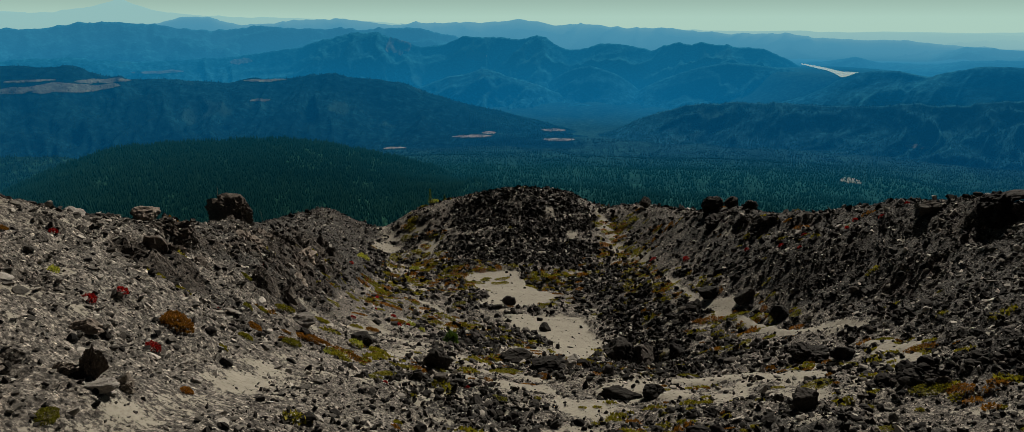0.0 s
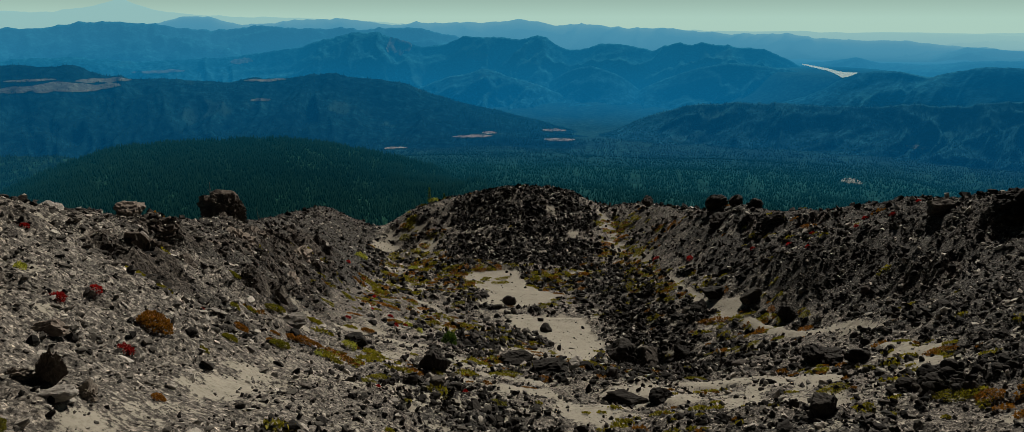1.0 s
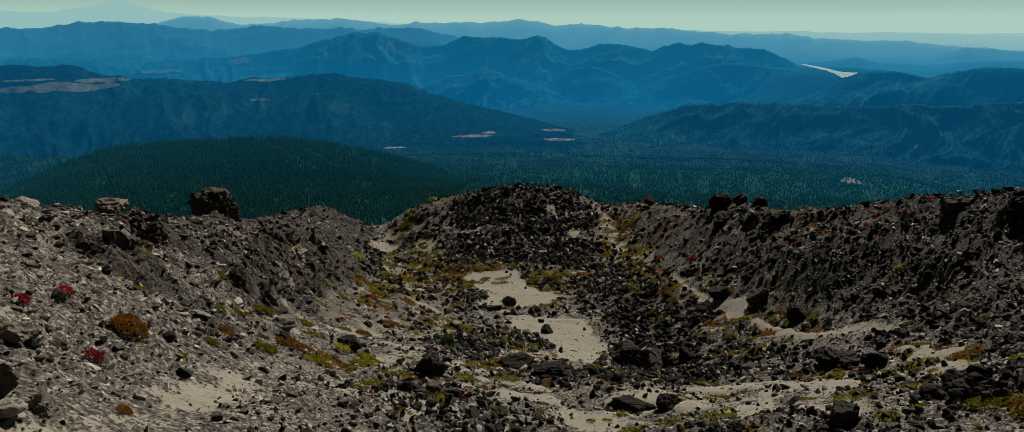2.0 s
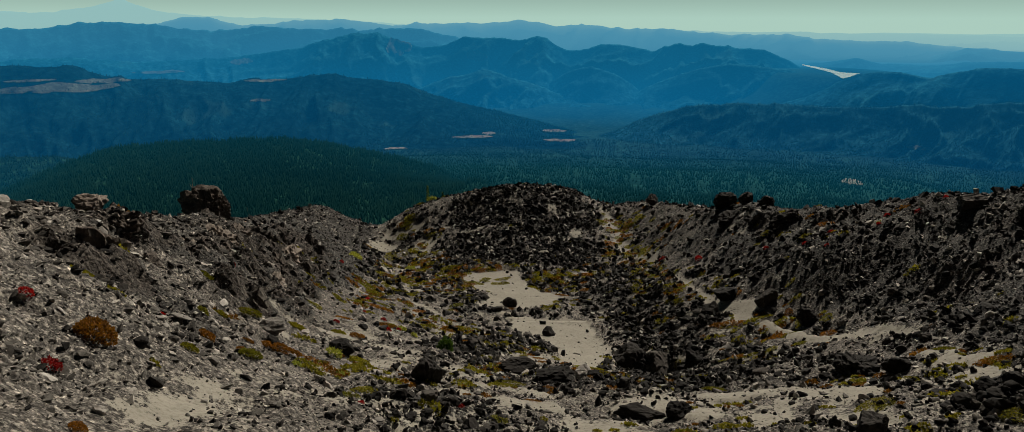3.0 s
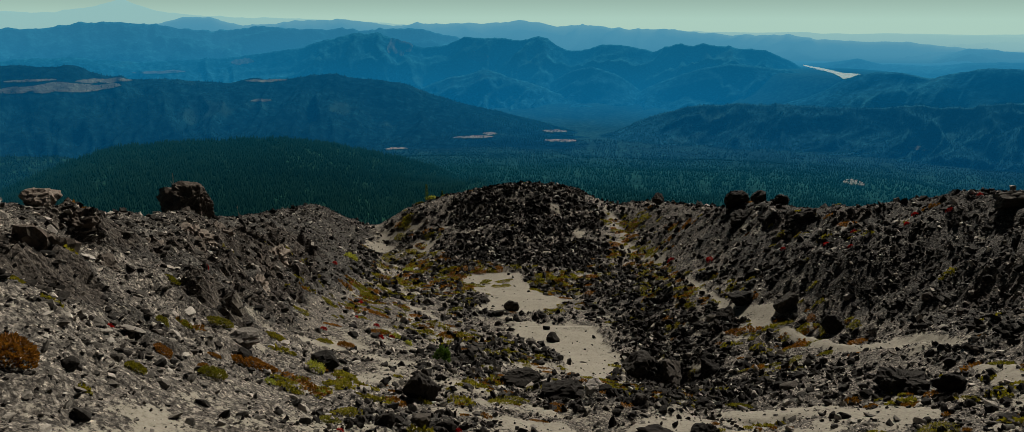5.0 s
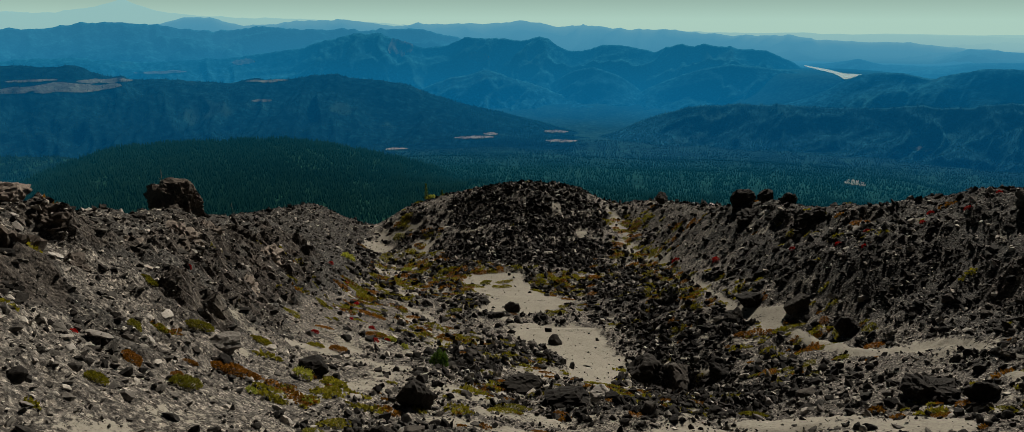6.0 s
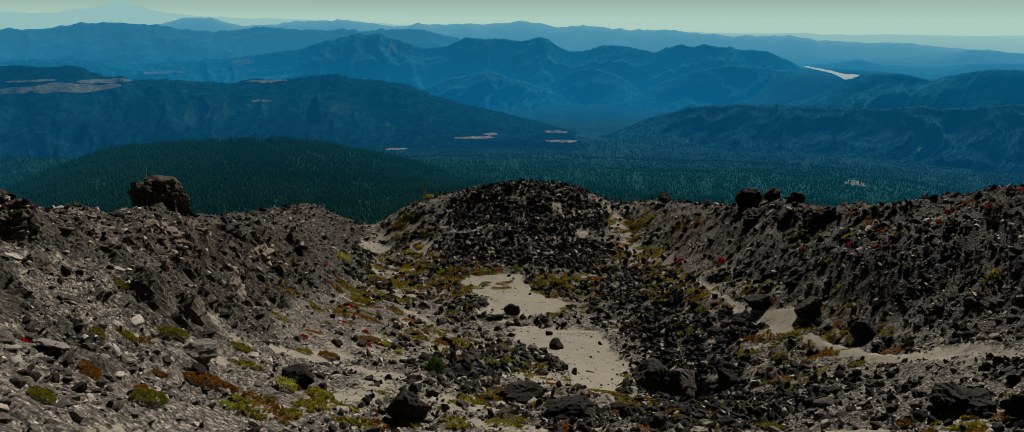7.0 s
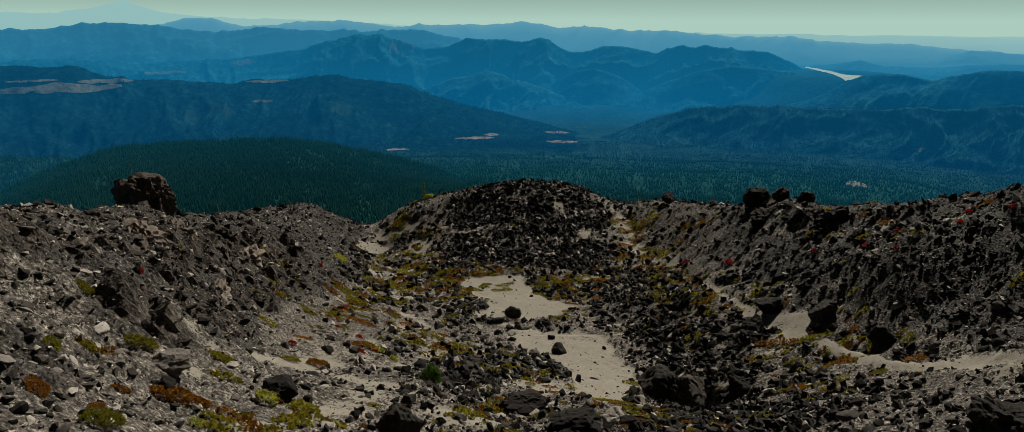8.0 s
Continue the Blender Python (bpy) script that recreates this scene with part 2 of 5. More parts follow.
def hazed_material(name, land, grain, bare=False, vary=1.0):
    """Far land with haze painted in as emission, the more the farther away and the deeper in the valley it lies."""
    m, nt, b = material(name)
    place = place_of(nt)
    patch, fine = noise_of(nt, grain * 0.10, 5.0, 0.6, place), noise_of(nt, grain, 5.0, 0.75, place)
    col = mix(nt, 0.95, tuple(land), ramp(nt, fine, (0.32, (1 - 0.85 * vary,) * 3), (0.5, (1 - 0.2 * vary,) * 3), (0.68, (1 + vary,) * 3)), "MULTIPLY")
    col = mix(nt, 0.7, col, ramp(nt, patch, (0.35, (0.5, 0.55, 0.6)), (0.65, (1.4, 1.45, 1.25))), "MULTIPLY")
    if bare:
        col = mix(nt, ramp(nt, patch, (0.60, (0, 0, 0)), (0.66, (0.6, 0.6, 0.6))), col, (0.030, 0.080, 0.066))
    nt.links.new(col, b.inputs["Base Color"])
    b.inputs["Roughness"].default_value = 1.0
    b.inputs["Specular IOR Level"].default_value = 0.0
    relief(nt, b, calc(nt, "ADD", fine, calc(nt, "MULTIPLY", patch, 3.0)), 0.10 / grain if bare else 0.1, 0.6)
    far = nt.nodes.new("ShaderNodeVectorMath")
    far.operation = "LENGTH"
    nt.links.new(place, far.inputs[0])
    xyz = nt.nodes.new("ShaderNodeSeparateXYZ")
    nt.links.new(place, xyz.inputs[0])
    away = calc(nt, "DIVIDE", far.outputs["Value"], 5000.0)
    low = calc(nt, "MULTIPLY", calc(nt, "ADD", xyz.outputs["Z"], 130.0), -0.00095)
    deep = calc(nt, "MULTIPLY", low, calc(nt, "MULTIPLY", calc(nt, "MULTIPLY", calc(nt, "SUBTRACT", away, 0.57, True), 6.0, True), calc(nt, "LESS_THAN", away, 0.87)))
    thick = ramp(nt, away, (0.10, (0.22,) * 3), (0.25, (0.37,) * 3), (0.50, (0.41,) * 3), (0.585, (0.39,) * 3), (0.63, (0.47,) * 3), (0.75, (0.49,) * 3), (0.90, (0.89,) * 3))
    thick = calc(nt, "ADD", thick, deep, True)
    haze_glow = ramp(nt, away, *HAZE_GLOW)
    # daylit haze put into the surface: emission mixed over the land colour
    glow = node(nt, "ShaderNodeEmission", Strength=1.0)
    nt.links.new(haze_glow, glow.inputs["Color"])
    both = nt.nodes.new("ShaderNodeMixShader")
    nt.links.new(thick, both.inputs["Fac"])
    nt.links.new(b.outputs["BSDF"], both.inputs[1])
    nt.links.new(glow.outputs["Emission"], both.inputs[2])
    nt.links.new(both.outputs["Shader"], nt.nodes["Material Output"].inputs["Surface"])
    return m


# emission colour of the painted haze by distance
HAZE_GLOW = [(0.15, (0.001, 0.034, 0.043)), (0.28, (0.002, 0.072, 0.118)), (0.45, (0.003, 0.092, 0.212)), (0.66, (0.004, 0.158, 0.345)),
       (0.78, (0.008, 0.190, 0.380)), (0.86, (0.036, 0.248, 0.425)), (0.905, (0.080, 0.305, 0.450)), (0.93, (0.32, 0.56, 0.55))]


def plain_material(name, colour, rough=0.8, spread=0.25, scale=8.0):
    m, nt, b = material(name)
    v = ramp(nt, noise_of(nt, scale, 4.0), (0.3, tuple(c * (1 - spread) for c in colour)), (0.7, tuple(c * (1 + spread) for c in colour)))
    nt.links.new(v, b.inputs["Base Color"])
    b.inputs["Roughness"].default_value = rough
    return m


MAT_GROUND = ground_material()
MAT_LAVA = rock_material("black_lava", (0.0080, 0.0074, 0.0070), (0.36, 0.335, 0.305), 0.15, dusty=0.08)
MAT_SCREE = rock_material("grey_scree", (0.022, 0.020, 0.018), (0.38, 0.355, 0.32), 0.30, dusty=0.28)
MAT_WALL = rock_material("brown_wall_rock", (0.010, 0.009, 0.0082), (0.36, 0.325, 0.29), 0.16, dusty=0.14)
MAT_BOULDER = rock_material("weathered_lava", (0.013, 0.0117, 0.0107), (0.070, 0.062, 0.055), 0.2, True, 0.25)
MAT_BROWN = rock_material("brown_lava", (0.048, 0.040, 0.034), (0.20, 0.168, 0.144), 0.25, True, 0.3)
MAT_TAN = rock_material("tan_lava", (0.10, 0.085, 0.072), (0.27, 0.235, 0.20), 0.25, True, 0.3)
MAT_PALE = rock_material("pale_andesite", (0.17, 0.158, 0.145), (0.34, 0.32, 0.295), 0.4, True)
MAT_MOSS = leaf_material("olive_moss", (0.095, 0.088, 0.007), (0.25, 0.23, 0.017))
MAT_RUST = leaf_material("rust_heather", (0.12, 0.052, 0.006), (0.31, 0.13, 0.013))
MAT_RED = leaf_material("scarlet_leaf", (0.16, 0.005, 0.005), (0.42, 0.015, 0.012))
MAT_LIME = leaf_material("lime_leaf", (0.20, 0.22, 0.02), (0.50, 0.52, 0.10))
MAT_GREEN = leaf_material("fresh_green_leaf", (0.03, 0.07, 0.01), (0.10, 0.18, 0.02))
MAT_STALK = plain_material("dry_stalk", (0.17, 0.14, 0.10))

# ---------------------------------------------------------------- mesh helpers
def tri_mesh(name, verts, faces, mat, flat=True):
    """A mesh from numpy arrays of corners and triangles."""
    me = bpy.data.meshes.new(name)
    nv, nf = len(verts), len(faces)
    me.vertices.add(nv)
    me.vertices.foreach_set("co", np.ascontiguousarray(verts, dtype=np.float32).ravel())
    me.loops.add(nf * 3)
    me.loops.foreach_set("vertex_index", np.ascontiguousarray(faces, dtype=np.int32).ravel())
    me.polygons.add(nf)
    me.polygons.foreach_set("loop_start", np.arange(0, nf * 3, 3, dtype=np.int32))
    me.polygons.foreach_set("use_smooth", np.full(nf, not flat))
    me.update(calc_edges=True)
    me.materials.append(mat)
    return me


def grid_faces(rows, cols):
    a = (np.arange(rows - 1)[:, None] * cols + np.arange(cols - 1)[None, :]).ravel()
    return np.concatenate([np.stack([a, a + 1, a + cols + 1], 1), np.stack([a, a + cols + 1, a + cols], 1)])


def hang(name, data, parent, label=""):
    """A part under its thing."""
    ob = new(name, data)
    ob.parent = parent
    return tagged(ob, label)


# ---------------------------------------------------------------- ground: ash, scree and lava
# bare ash flats, as outlines
FLATS = [[(-4.9, 61.2), (-3.0, 62.6), (0.5, 62.6), (1.5, 57.5), (4.1, 53.7), (2.8, 51.2), (0.6, 49.6), (-2.3, 49.2), (-2.0, 54.4), (-3.9, 56.7)],
         [(-0.5, 47.4), (5.1, 46.5), (5.4, 44.0), (5.6, 39.0), (4.7, 35.3), (3.1, 30.5), (2.3, 34.0), (2.2, 38.1), (1.5, 41.4), (0.2, 42.8)],
         [(4.8, 21.6), (6.2, 24.5), (7.6, 25.6), (9.3, 23.3), (10.9, 20.2), (10.0, 18.2), (8.3, 17.2), (6.2, 18.8)],
         [(11.3, 20.6), (12.4, 19.4), (14.0, 21.4), (13.6, 24.2), (12.7, 24.3), (12.5, 22.0)],
         [(11.4, 40.6), (12.0, 43.8), (14.3, 40.0), (13.2, 37.6)],
         [(-7.9, 25.0), (-7.9, 28.6), (-7.0, 30.4), (-5.6, 31.5), (-6.3, 28.5), (-7.0, 26.0)],
         [(12.9, 28.0), (13.3, 31.2), (15.0, 31.0), (15.4, 27.5), (14.2, 26.2)]]
# smaller, stonier openings in the rubble
ASH = [(-3.9, 57, 1.2, 1.6, 0), (1.0, 33.7, 1.3, 1.4, 0), (-7.9, 55.5, 1.1, 5.0, 10), (0.2, 24.3, 1.7, 1.0, 0), (2.5, 20, 1.6, 1.7, 0), (-1.4, 26.4, 1.2, 0.9, 0), (6.2, 61.3, 2.2, 0.7, 20),
       (4.6, 22.9, 1.6, 1.0, 0), (0.6, 22.3, 1.5, 0.8, 0), (-1.9, 22.6, 0.8, 0.7, 0), (1.6, 17.2, 1.2, 0.8, 0), (-0.6, 48.3, 0.9, 0.6, 0)]
# thick black rubble, as outlines
RUBBLE = [[(4.4, 58.6), (9.6, 60.5), (10.4, 52.0), (11.1, 42.5), (11.4, 37.0), (10.6, 31.0), (8.3, 27.0), (4.6, 26.0), (5.1, 30.5), (5.9, 36.8), (6.2, 44.6)],
          [(-7.0, 69.0), (-6.5, 80.0), (-6.0, 88.5), (7.5, 88.5), (8.4, 79.0), (7.6, 66.0), (5.8, 63.5), (0.0, 64.0), (-4.5, 65.5)],
          [(9.9, 17.0), (10.6, 19.4), (12.4, 20.0), (16.0, 18.6), (14.0, 15.0)]]
LAVA = [(-1.8, 19.0, 2.4, 4.0, 10), (-2.6, 50, 2.0, 5, 0), (-2.0, 35, 2.0, 7, 0), (14.2, 25.6, 1.6, 1.2, 0), (13.0, 18.2, 3.2, 2.4, 0), (6.5, 16.0, 3.0, 1.6, 0), (-0.6, 29.5, 2.2, 2.4, 0), (2.6, 25.5, 2.2, 1.4, 0), (-6, 64, 3.5, 5, 0), (19, 52, 4, 14, 10)]
MOUND_ASH = [(-9.5, 75, 1.8, 3, 0), (-8.6, 68, 1.4, 2, 0), (-14.5, 77, 2, 2.5, 0), (0.5, 76, 1.6, 0.8, 0), (-5, 73, 1.2, 0.7, 0), (6.8, 74, 0.9, 2, 0), (-12.5, 80.5, 3.2, 3.0, 0), (-11.4, 63.5, 1.0, 2.2, 0), (10.8, 78, 1.2, 5, 0), (10.9, 70, 1.1, 5, 0), (11.8, 62, 1.3, 4, 0), (4, 81, 1.3, 0.8, 0), (-8.9, 61, 1.0, 2.4, 0), (-2.6, 82, 1.4, 0.7, 0), (3.5, 69, 1.2, 0.7, 0)]
PATH_L = [(-5.4, 6), (-5.8, 10), (-5.9, 13), (-6.1, 16), (-5.9, 18.7), (-5.3, 21.9), (-4.3, 25.8), (-4.6, 30), (-3.7, 37), (-3.5, 42), (-6.0, 47), (-7.6, 52), (-9.2, 60), (-11.4, 64)]
PATH_R = [(10.9, 72), (10.8, 66.7), (11.8, 60.5), (11.5, 53.9), (11.8, 47.6), (12.1, 44), (11.9, 41.5), (12.8, 39), (13.1, 36), (13.4, 33.6), (14.0, 30.7), (14.4, 27)]
# crags that break out of the western wall
CRAGS = [(-10.6, 20.2, 1.5, 1.6, 20), (-8.6, 24.6, 1.2, 1.8, 25), (-8.5, 28.2, 1.3, 3.0, 10), (-11.6, 24.8, 1.6, 1.8, 0), (-11.0, 29.5, 1.6, 3.0, 20), (-12.9, 34.5, 1.8, 4.0, 20), (-10.4, 35.0, 1.2, 3.5, 15),
         (-13.6, 42.0, 2.0, 5.0, 15), (-12.0, 43.0, 1.5, 4.0, 10), (-15.0, 51.0, 2.0, 6.0, 10)]

XS = axis(-340, -27, 29, 340, 0.155)
YS = axis(-150, 5, 46, 47, 0.15)
YS = np.concatenate([YS[YS < 46], axis(45, 46, 96, 400, 0.24)])
YS = YS[np.concatenate([[True], np.diff(YS) > 0.05])]
GX, GY = np.meshgrid(XS, YS)
H = base_height(XS, YS)
H = blur(H, 6, 5)
H = H + 2.4 * np.exp(-((GX + 12) / 6.0) ** 2 - ((GY - 86) / 7) ** 2) + 0.5 * np.exp(-((GX - 2) / 8) ** 2 - ((GY - 86) / 5) ** 2)
for bx, by, wx, wy, rise in ((-4, 87, 4, 4, 0.7), (5.5, 87, 3.5, 4, 0.5), (-15, 39, 3, 4, -0.45), (-18, 50, 3, 6, -0.45), (-13, 19, 1.8, 3, 0.35), (19.6, 50, 2.2, 5, -0.45), (22.5, 40, 2, 4, 0.35)):
    H = H + rise * np.exp(-((GX - bx) / wx) ** 2 - ((GY - by) / wy) ** 2)
H = H - 2.3 * np.exp(-(((GX - 7.0) / 1.7) ** 2 + ((GY - 35.2) / 1.5) ** 2) ** 2)
H = H - 0.9 * np.exp(-((GX - 17.8) / 1.8) ** 2 - ((GY - 31) / 3.0) ** 2) + 0.7 * np.exp(-((GX - 17.5) / 2.0) ** 2 - ((GY - 40.5) / 4.0) ** 2)
lx, rx = np.interp(GY, STATION, CREST_L_X), np.interp(GY, STATION, CREST_R_X)
tx, sx = np.interp(GY, STATION, TOE_L_X), np.interp(GY, STATION, TOE_R_X)
wall_l = smooth(0, 0.35, (tx - GX) / (tx - lx)) * smooth(-8, -1, GX - lx)
wall_r = smooth(0, 0.35, (GX - sx) / (rx - sx)) * smooth(-8, -1, rx - GX)
near = smooth(-60, 0, GY) * smooth(140, 96, GY) * smooth(-60, -32, GX) * smooth(60, 34, GX)
# eroded ribs and crags on the walls, running down to the gully
craggy = smooth(20, 26, GY) * smooth(62, 45, GY)
crag = np.clip(2.2 * blob(GX, GY, CRAGS) + 1.2 * fbm(GX * 0.5, GY * 0.5, 3), 0, 1) * wall_l
ribs = ridged(GX * 0.16 + GY * 0.55 + 0.7 * fbm(GX * 0.3, GY * 0.3), GX * 0.5 - GY * 0.12, 4)
H = H + near * wall_l * (0.30 + 0.30 * craggy + 0.85 * crag) * (ribs - 0.42) * (0.25 + 0.75 * smooth(0.2, 2.5, GX - lx))
ribs = ridged(-GX * 0.14 + GY * 0.5 + 0.7 * fbm(GX * 0.3 + 40, GY * 0.3), GX * 0.5 + GY * 0.1, 4)
gash = np.clip(2 * blob(GX, GY, [(17.8, 49.5, 1.5, 3.0, -15), (19.8, 45.5, 1.2, 2.6, -20), (18.6, 30.6, 1.5, 3.0, -20), (22.5, 32.0, 2.4, 2.0, 0)]), 0, 1)
H = H + near * wall_r * (0.22 + 0.9 * gash) * (ribs - 0.45) * (0.35 + 0.65 * smooth(0.2, 2.5, rx - GX))
ragged = fbm(GX * 0.8, GY * 0.8, 5, 0.65)
broken = fbm(GX * 0.27 + 3, GY * 0.27 + 8, 5, 0.6)
flat = np.maximum.reduce([inside(GX, GY, pts) - (0, 0, 0.15, 0.15, 0.4, 0.15, 0.6)[k] for k, pts in enumerate(FLATS)]) + 1.5 * ragged
bare = smooth(-0.12, 0.22, flat) * np.where((GY < 30) & (GX > 4), smooth(-0.30, 0.05, broken + 0.9 * ragged), 1)
bare = np.maximum(bare, 0.75 * smooth(0.10, 0.34, blob(GX, GY, ASH) + 0.9 * ragged))
bare = np.maximum(bare, smooth(0.3, 0.6, line_mask(GX, GY, PATH_R, 0.5) + (0.5 + 0.4 * smooth(42, 50, GY)) * ragged - 0.25 * smooth(42, 50, GY)) * (1 - 0.3 * smooth(42, 50, GY)))
bare = np.maximum(bare, 0.8 * smooth(0.2, 0.45, blob(GX, GY, MOUND_ASH) + 1.1 * fbm(GX * 0.6, GY * 0.6, 4, 0.65)))
core = smooth(-0.9, 0.9, np.maximum.reduce([inside(GX, GY, pts) for pts in RUBBLE]) + 2.2 * ragged + 6.5 * broken) * (1 - bare)
mound = np.clip(blob(GX, GY, [(1.0, 80, 12, 13, 0)]) * 3, 0, 1)
walls = np.maximum(wall_l, wall_r)
trod = smooth(60, 26, GY) * 0.7 + 0.3
sandy = np.maximum(bare, 0.47 * trod * np.sqrt(line_mask(GX, GY, PATH_L, 0.55)) + 0.5 * ragged * line_mask(GX, GY, PATH_L, 0.9))
worn = 0.62 * trod * smooth(0.15, 0.55, line_mask(GX, GY, PATH_L, 0.95) + 0.7 * ragged)
bare = np.maximum(bare, worn)
mottle = 2.1 * fbm(GX * 0.5, GY * 0.5, 5, 0.75) + 0.10
ash = np.clip(sandy + mottle * smooth(0.7, 0.1, walls) * smooth(19, 13, GX) * (1 - 0.15 * core) * (1 - 0.1 * mound) + (0.85 * fbm(GX * 0.4 + 7, GY * 0.25, 5, 0.65) - 0.03) * np.maximum(wall_l, smooth(-3.5, -5.5, GX)) * smooth(60, 25, GY) * (1 - crag), 0, 1)
lava = np.clip((0.40 + 0.48 * smooth(26, 36, GY)) * wall_l * smooth(17, 25, GY) + 0.7 * crag + 0.72 * wall_r * smooth(70, 40, GY) + 0.25 * smooth(11, 15, GX) * smooth(29, 24, GY) + 0.3 * gash + 0.22 * core * (1 - 0.3 * mound) + blob(GX, GY, LAVA) * 0.9 + 1.3 * fbm(GX * 0.35 + 9, GY * 0.35, 5, 0.65) + 0.10 + 0.12 * smooth(0.4, 0.0, walls) * smooth(-6, -3, GX), 0, 1) * (1 - smooth(0.3, 0.6, bare))
rill = ridged(GX * 0.55 + GY * 1.25 + 0.9 * fbm(GX * 0.5, GY * 0.5), GX * 0.9 - GY * 0.2, 3)
H = H + near * (0.14 + 0.14 * craggy + 0.45 * crag) * wall_l * (rill - 0.45) * (0.3 + 0.7 * smooth(0.2, 2.5, GX - lx))
rill = ridged(GX * 0.5 - GY * 1.2 + 0.9 * fbm(GX * 0.5 + 20, GY * 0.5), GX * 0.9 + GY * 0.2, 3)
H = H + near * (0.09 + 0.5 * gash) * wall_r * (rill - 0.45)
H = H + near * (0.9 * fbm(GX * 0.28, GY * 0.28, 3) * (1 - 0.85 * bare) + 0.42 * fbm(GX * 1.1, GY * 1.1, 4, 0.75) * (1 - 0.93 * bare) * (1 - 0.55 * wall_r) * (1 - 0.5 * ash) + 0.30 * lava * ridged(GX * 0.6, GY * 0.6, 3))
H = H + 0.8 * mound * fbm(GX * 0.16 + 3, GY * 0.16, 3)
H = H - 0.08 * line_mask(GX, GY, PATH_L, 0.9) - 0.08 * line_mask(GX, GY, PATH_R, 0.8)
far_out = np.maximum(smooth(200, 330, np.abs(GX)), np.maximum(smooth(250, 390, GY), smooth(-60, -145, GY)))
H = H * (1 - far_out) - 165 * far_out

ground_mesh = tri_mesh("ground", np.stack([GX, GY, H], -1).reshape(-1, 3), grid_faces(len(YS), len(XS)), MAT_GROUND, flat=False)
sharp = np.maximum(crag, np.maximum(gash, 0.6 * core))[:-1, :-1].ravel()
ground_mesh.polygons.foreach_set("use_smooth", np.concatenate([sharp, sharp]) < 0.25)
for key, values in (("ash", ash), ("lava", lava), ("crag", np.maximum(crag, gash))):
    ground_mesh.attributes.new(key, "FLOAT", "POINT").data.foreach_set("value", values.astype(np.float32).ravel())
tagged(new("ground", ground_mesh), "steep volcanic gully of grey ash, scree and black lava grit", "ground", kind="structure")


def sample(grid, x, y):
    i = np.clip(np.searchsorted(XS, x) - 1, 0, len(XS) - 2)
    j = np.clip(np.searchsorted(YS, y) - 1, 0, len(YS) - 2)
    u = np.clip((x - XS[i]) / (XS[i + 1] - XS[i]), 0, 1)
    v = np.clip((y - YS[j]) / (YS[j + 1] - YS[j]), 0, 1)
    return (grid[j, i] * (1 - u) + grid[j, i + 1] * u) * (1 - v) + (grid[j + 1, i] * (1 - u) + grid[j + 1, i + 1] * u) * v


# ---------------------------------------------------------------- the far land
FLOOR_R = np.array([150, 300, 500, 800, 1200, 2000, 2800, 3500, 4200, 4950])
FLOOR_H = np.array([-170, -160, -172, -196, -262, -360, -424, -372, -240, -78])


def floor_height(x, y):
    r = np.hypot(x, y)
    z = np.interp(r, FLOOR_R, FLOOR_H) + 26 * smooth(500, 1200, r) * fbm(x / 330, y / 330, 4)
    w = np.clip(1.9 * np.exp(-((x - 1500) / 360) ** 2 - ((y - 3350) / 480) ** 2), 0, 1)
    return z * (1 - w) - 229 * w


def valley_floor():
    r = np.concatenate([np.linspace(150, 1500, 60), np.linspace(1530, 4950, 70)])
    a = np.radians(np.concatenate([np.linspace(-180, -50, 40)[:-1], np.linspace(-50, 50, 240)[:-1], np.linspace(50, 180, 40)]))
    R, A = np.meshgrid(r, a, indexing="ij")
    X, Y = R * np.sin(A), R * np.cos(A)
    Z = floor_height(X, Y)
    me = tri_mesh("valley_floor", np.stack([X, Y, Z], -1).reshape(-1, 3), grid_faces(len(r), len(a))[:, ::-1], MAT_VALLEY, flat=False)
    return tagged(new("valley_floor", me), "wide hazy valley floor covered with conifer forest", "valley", kind="structure")


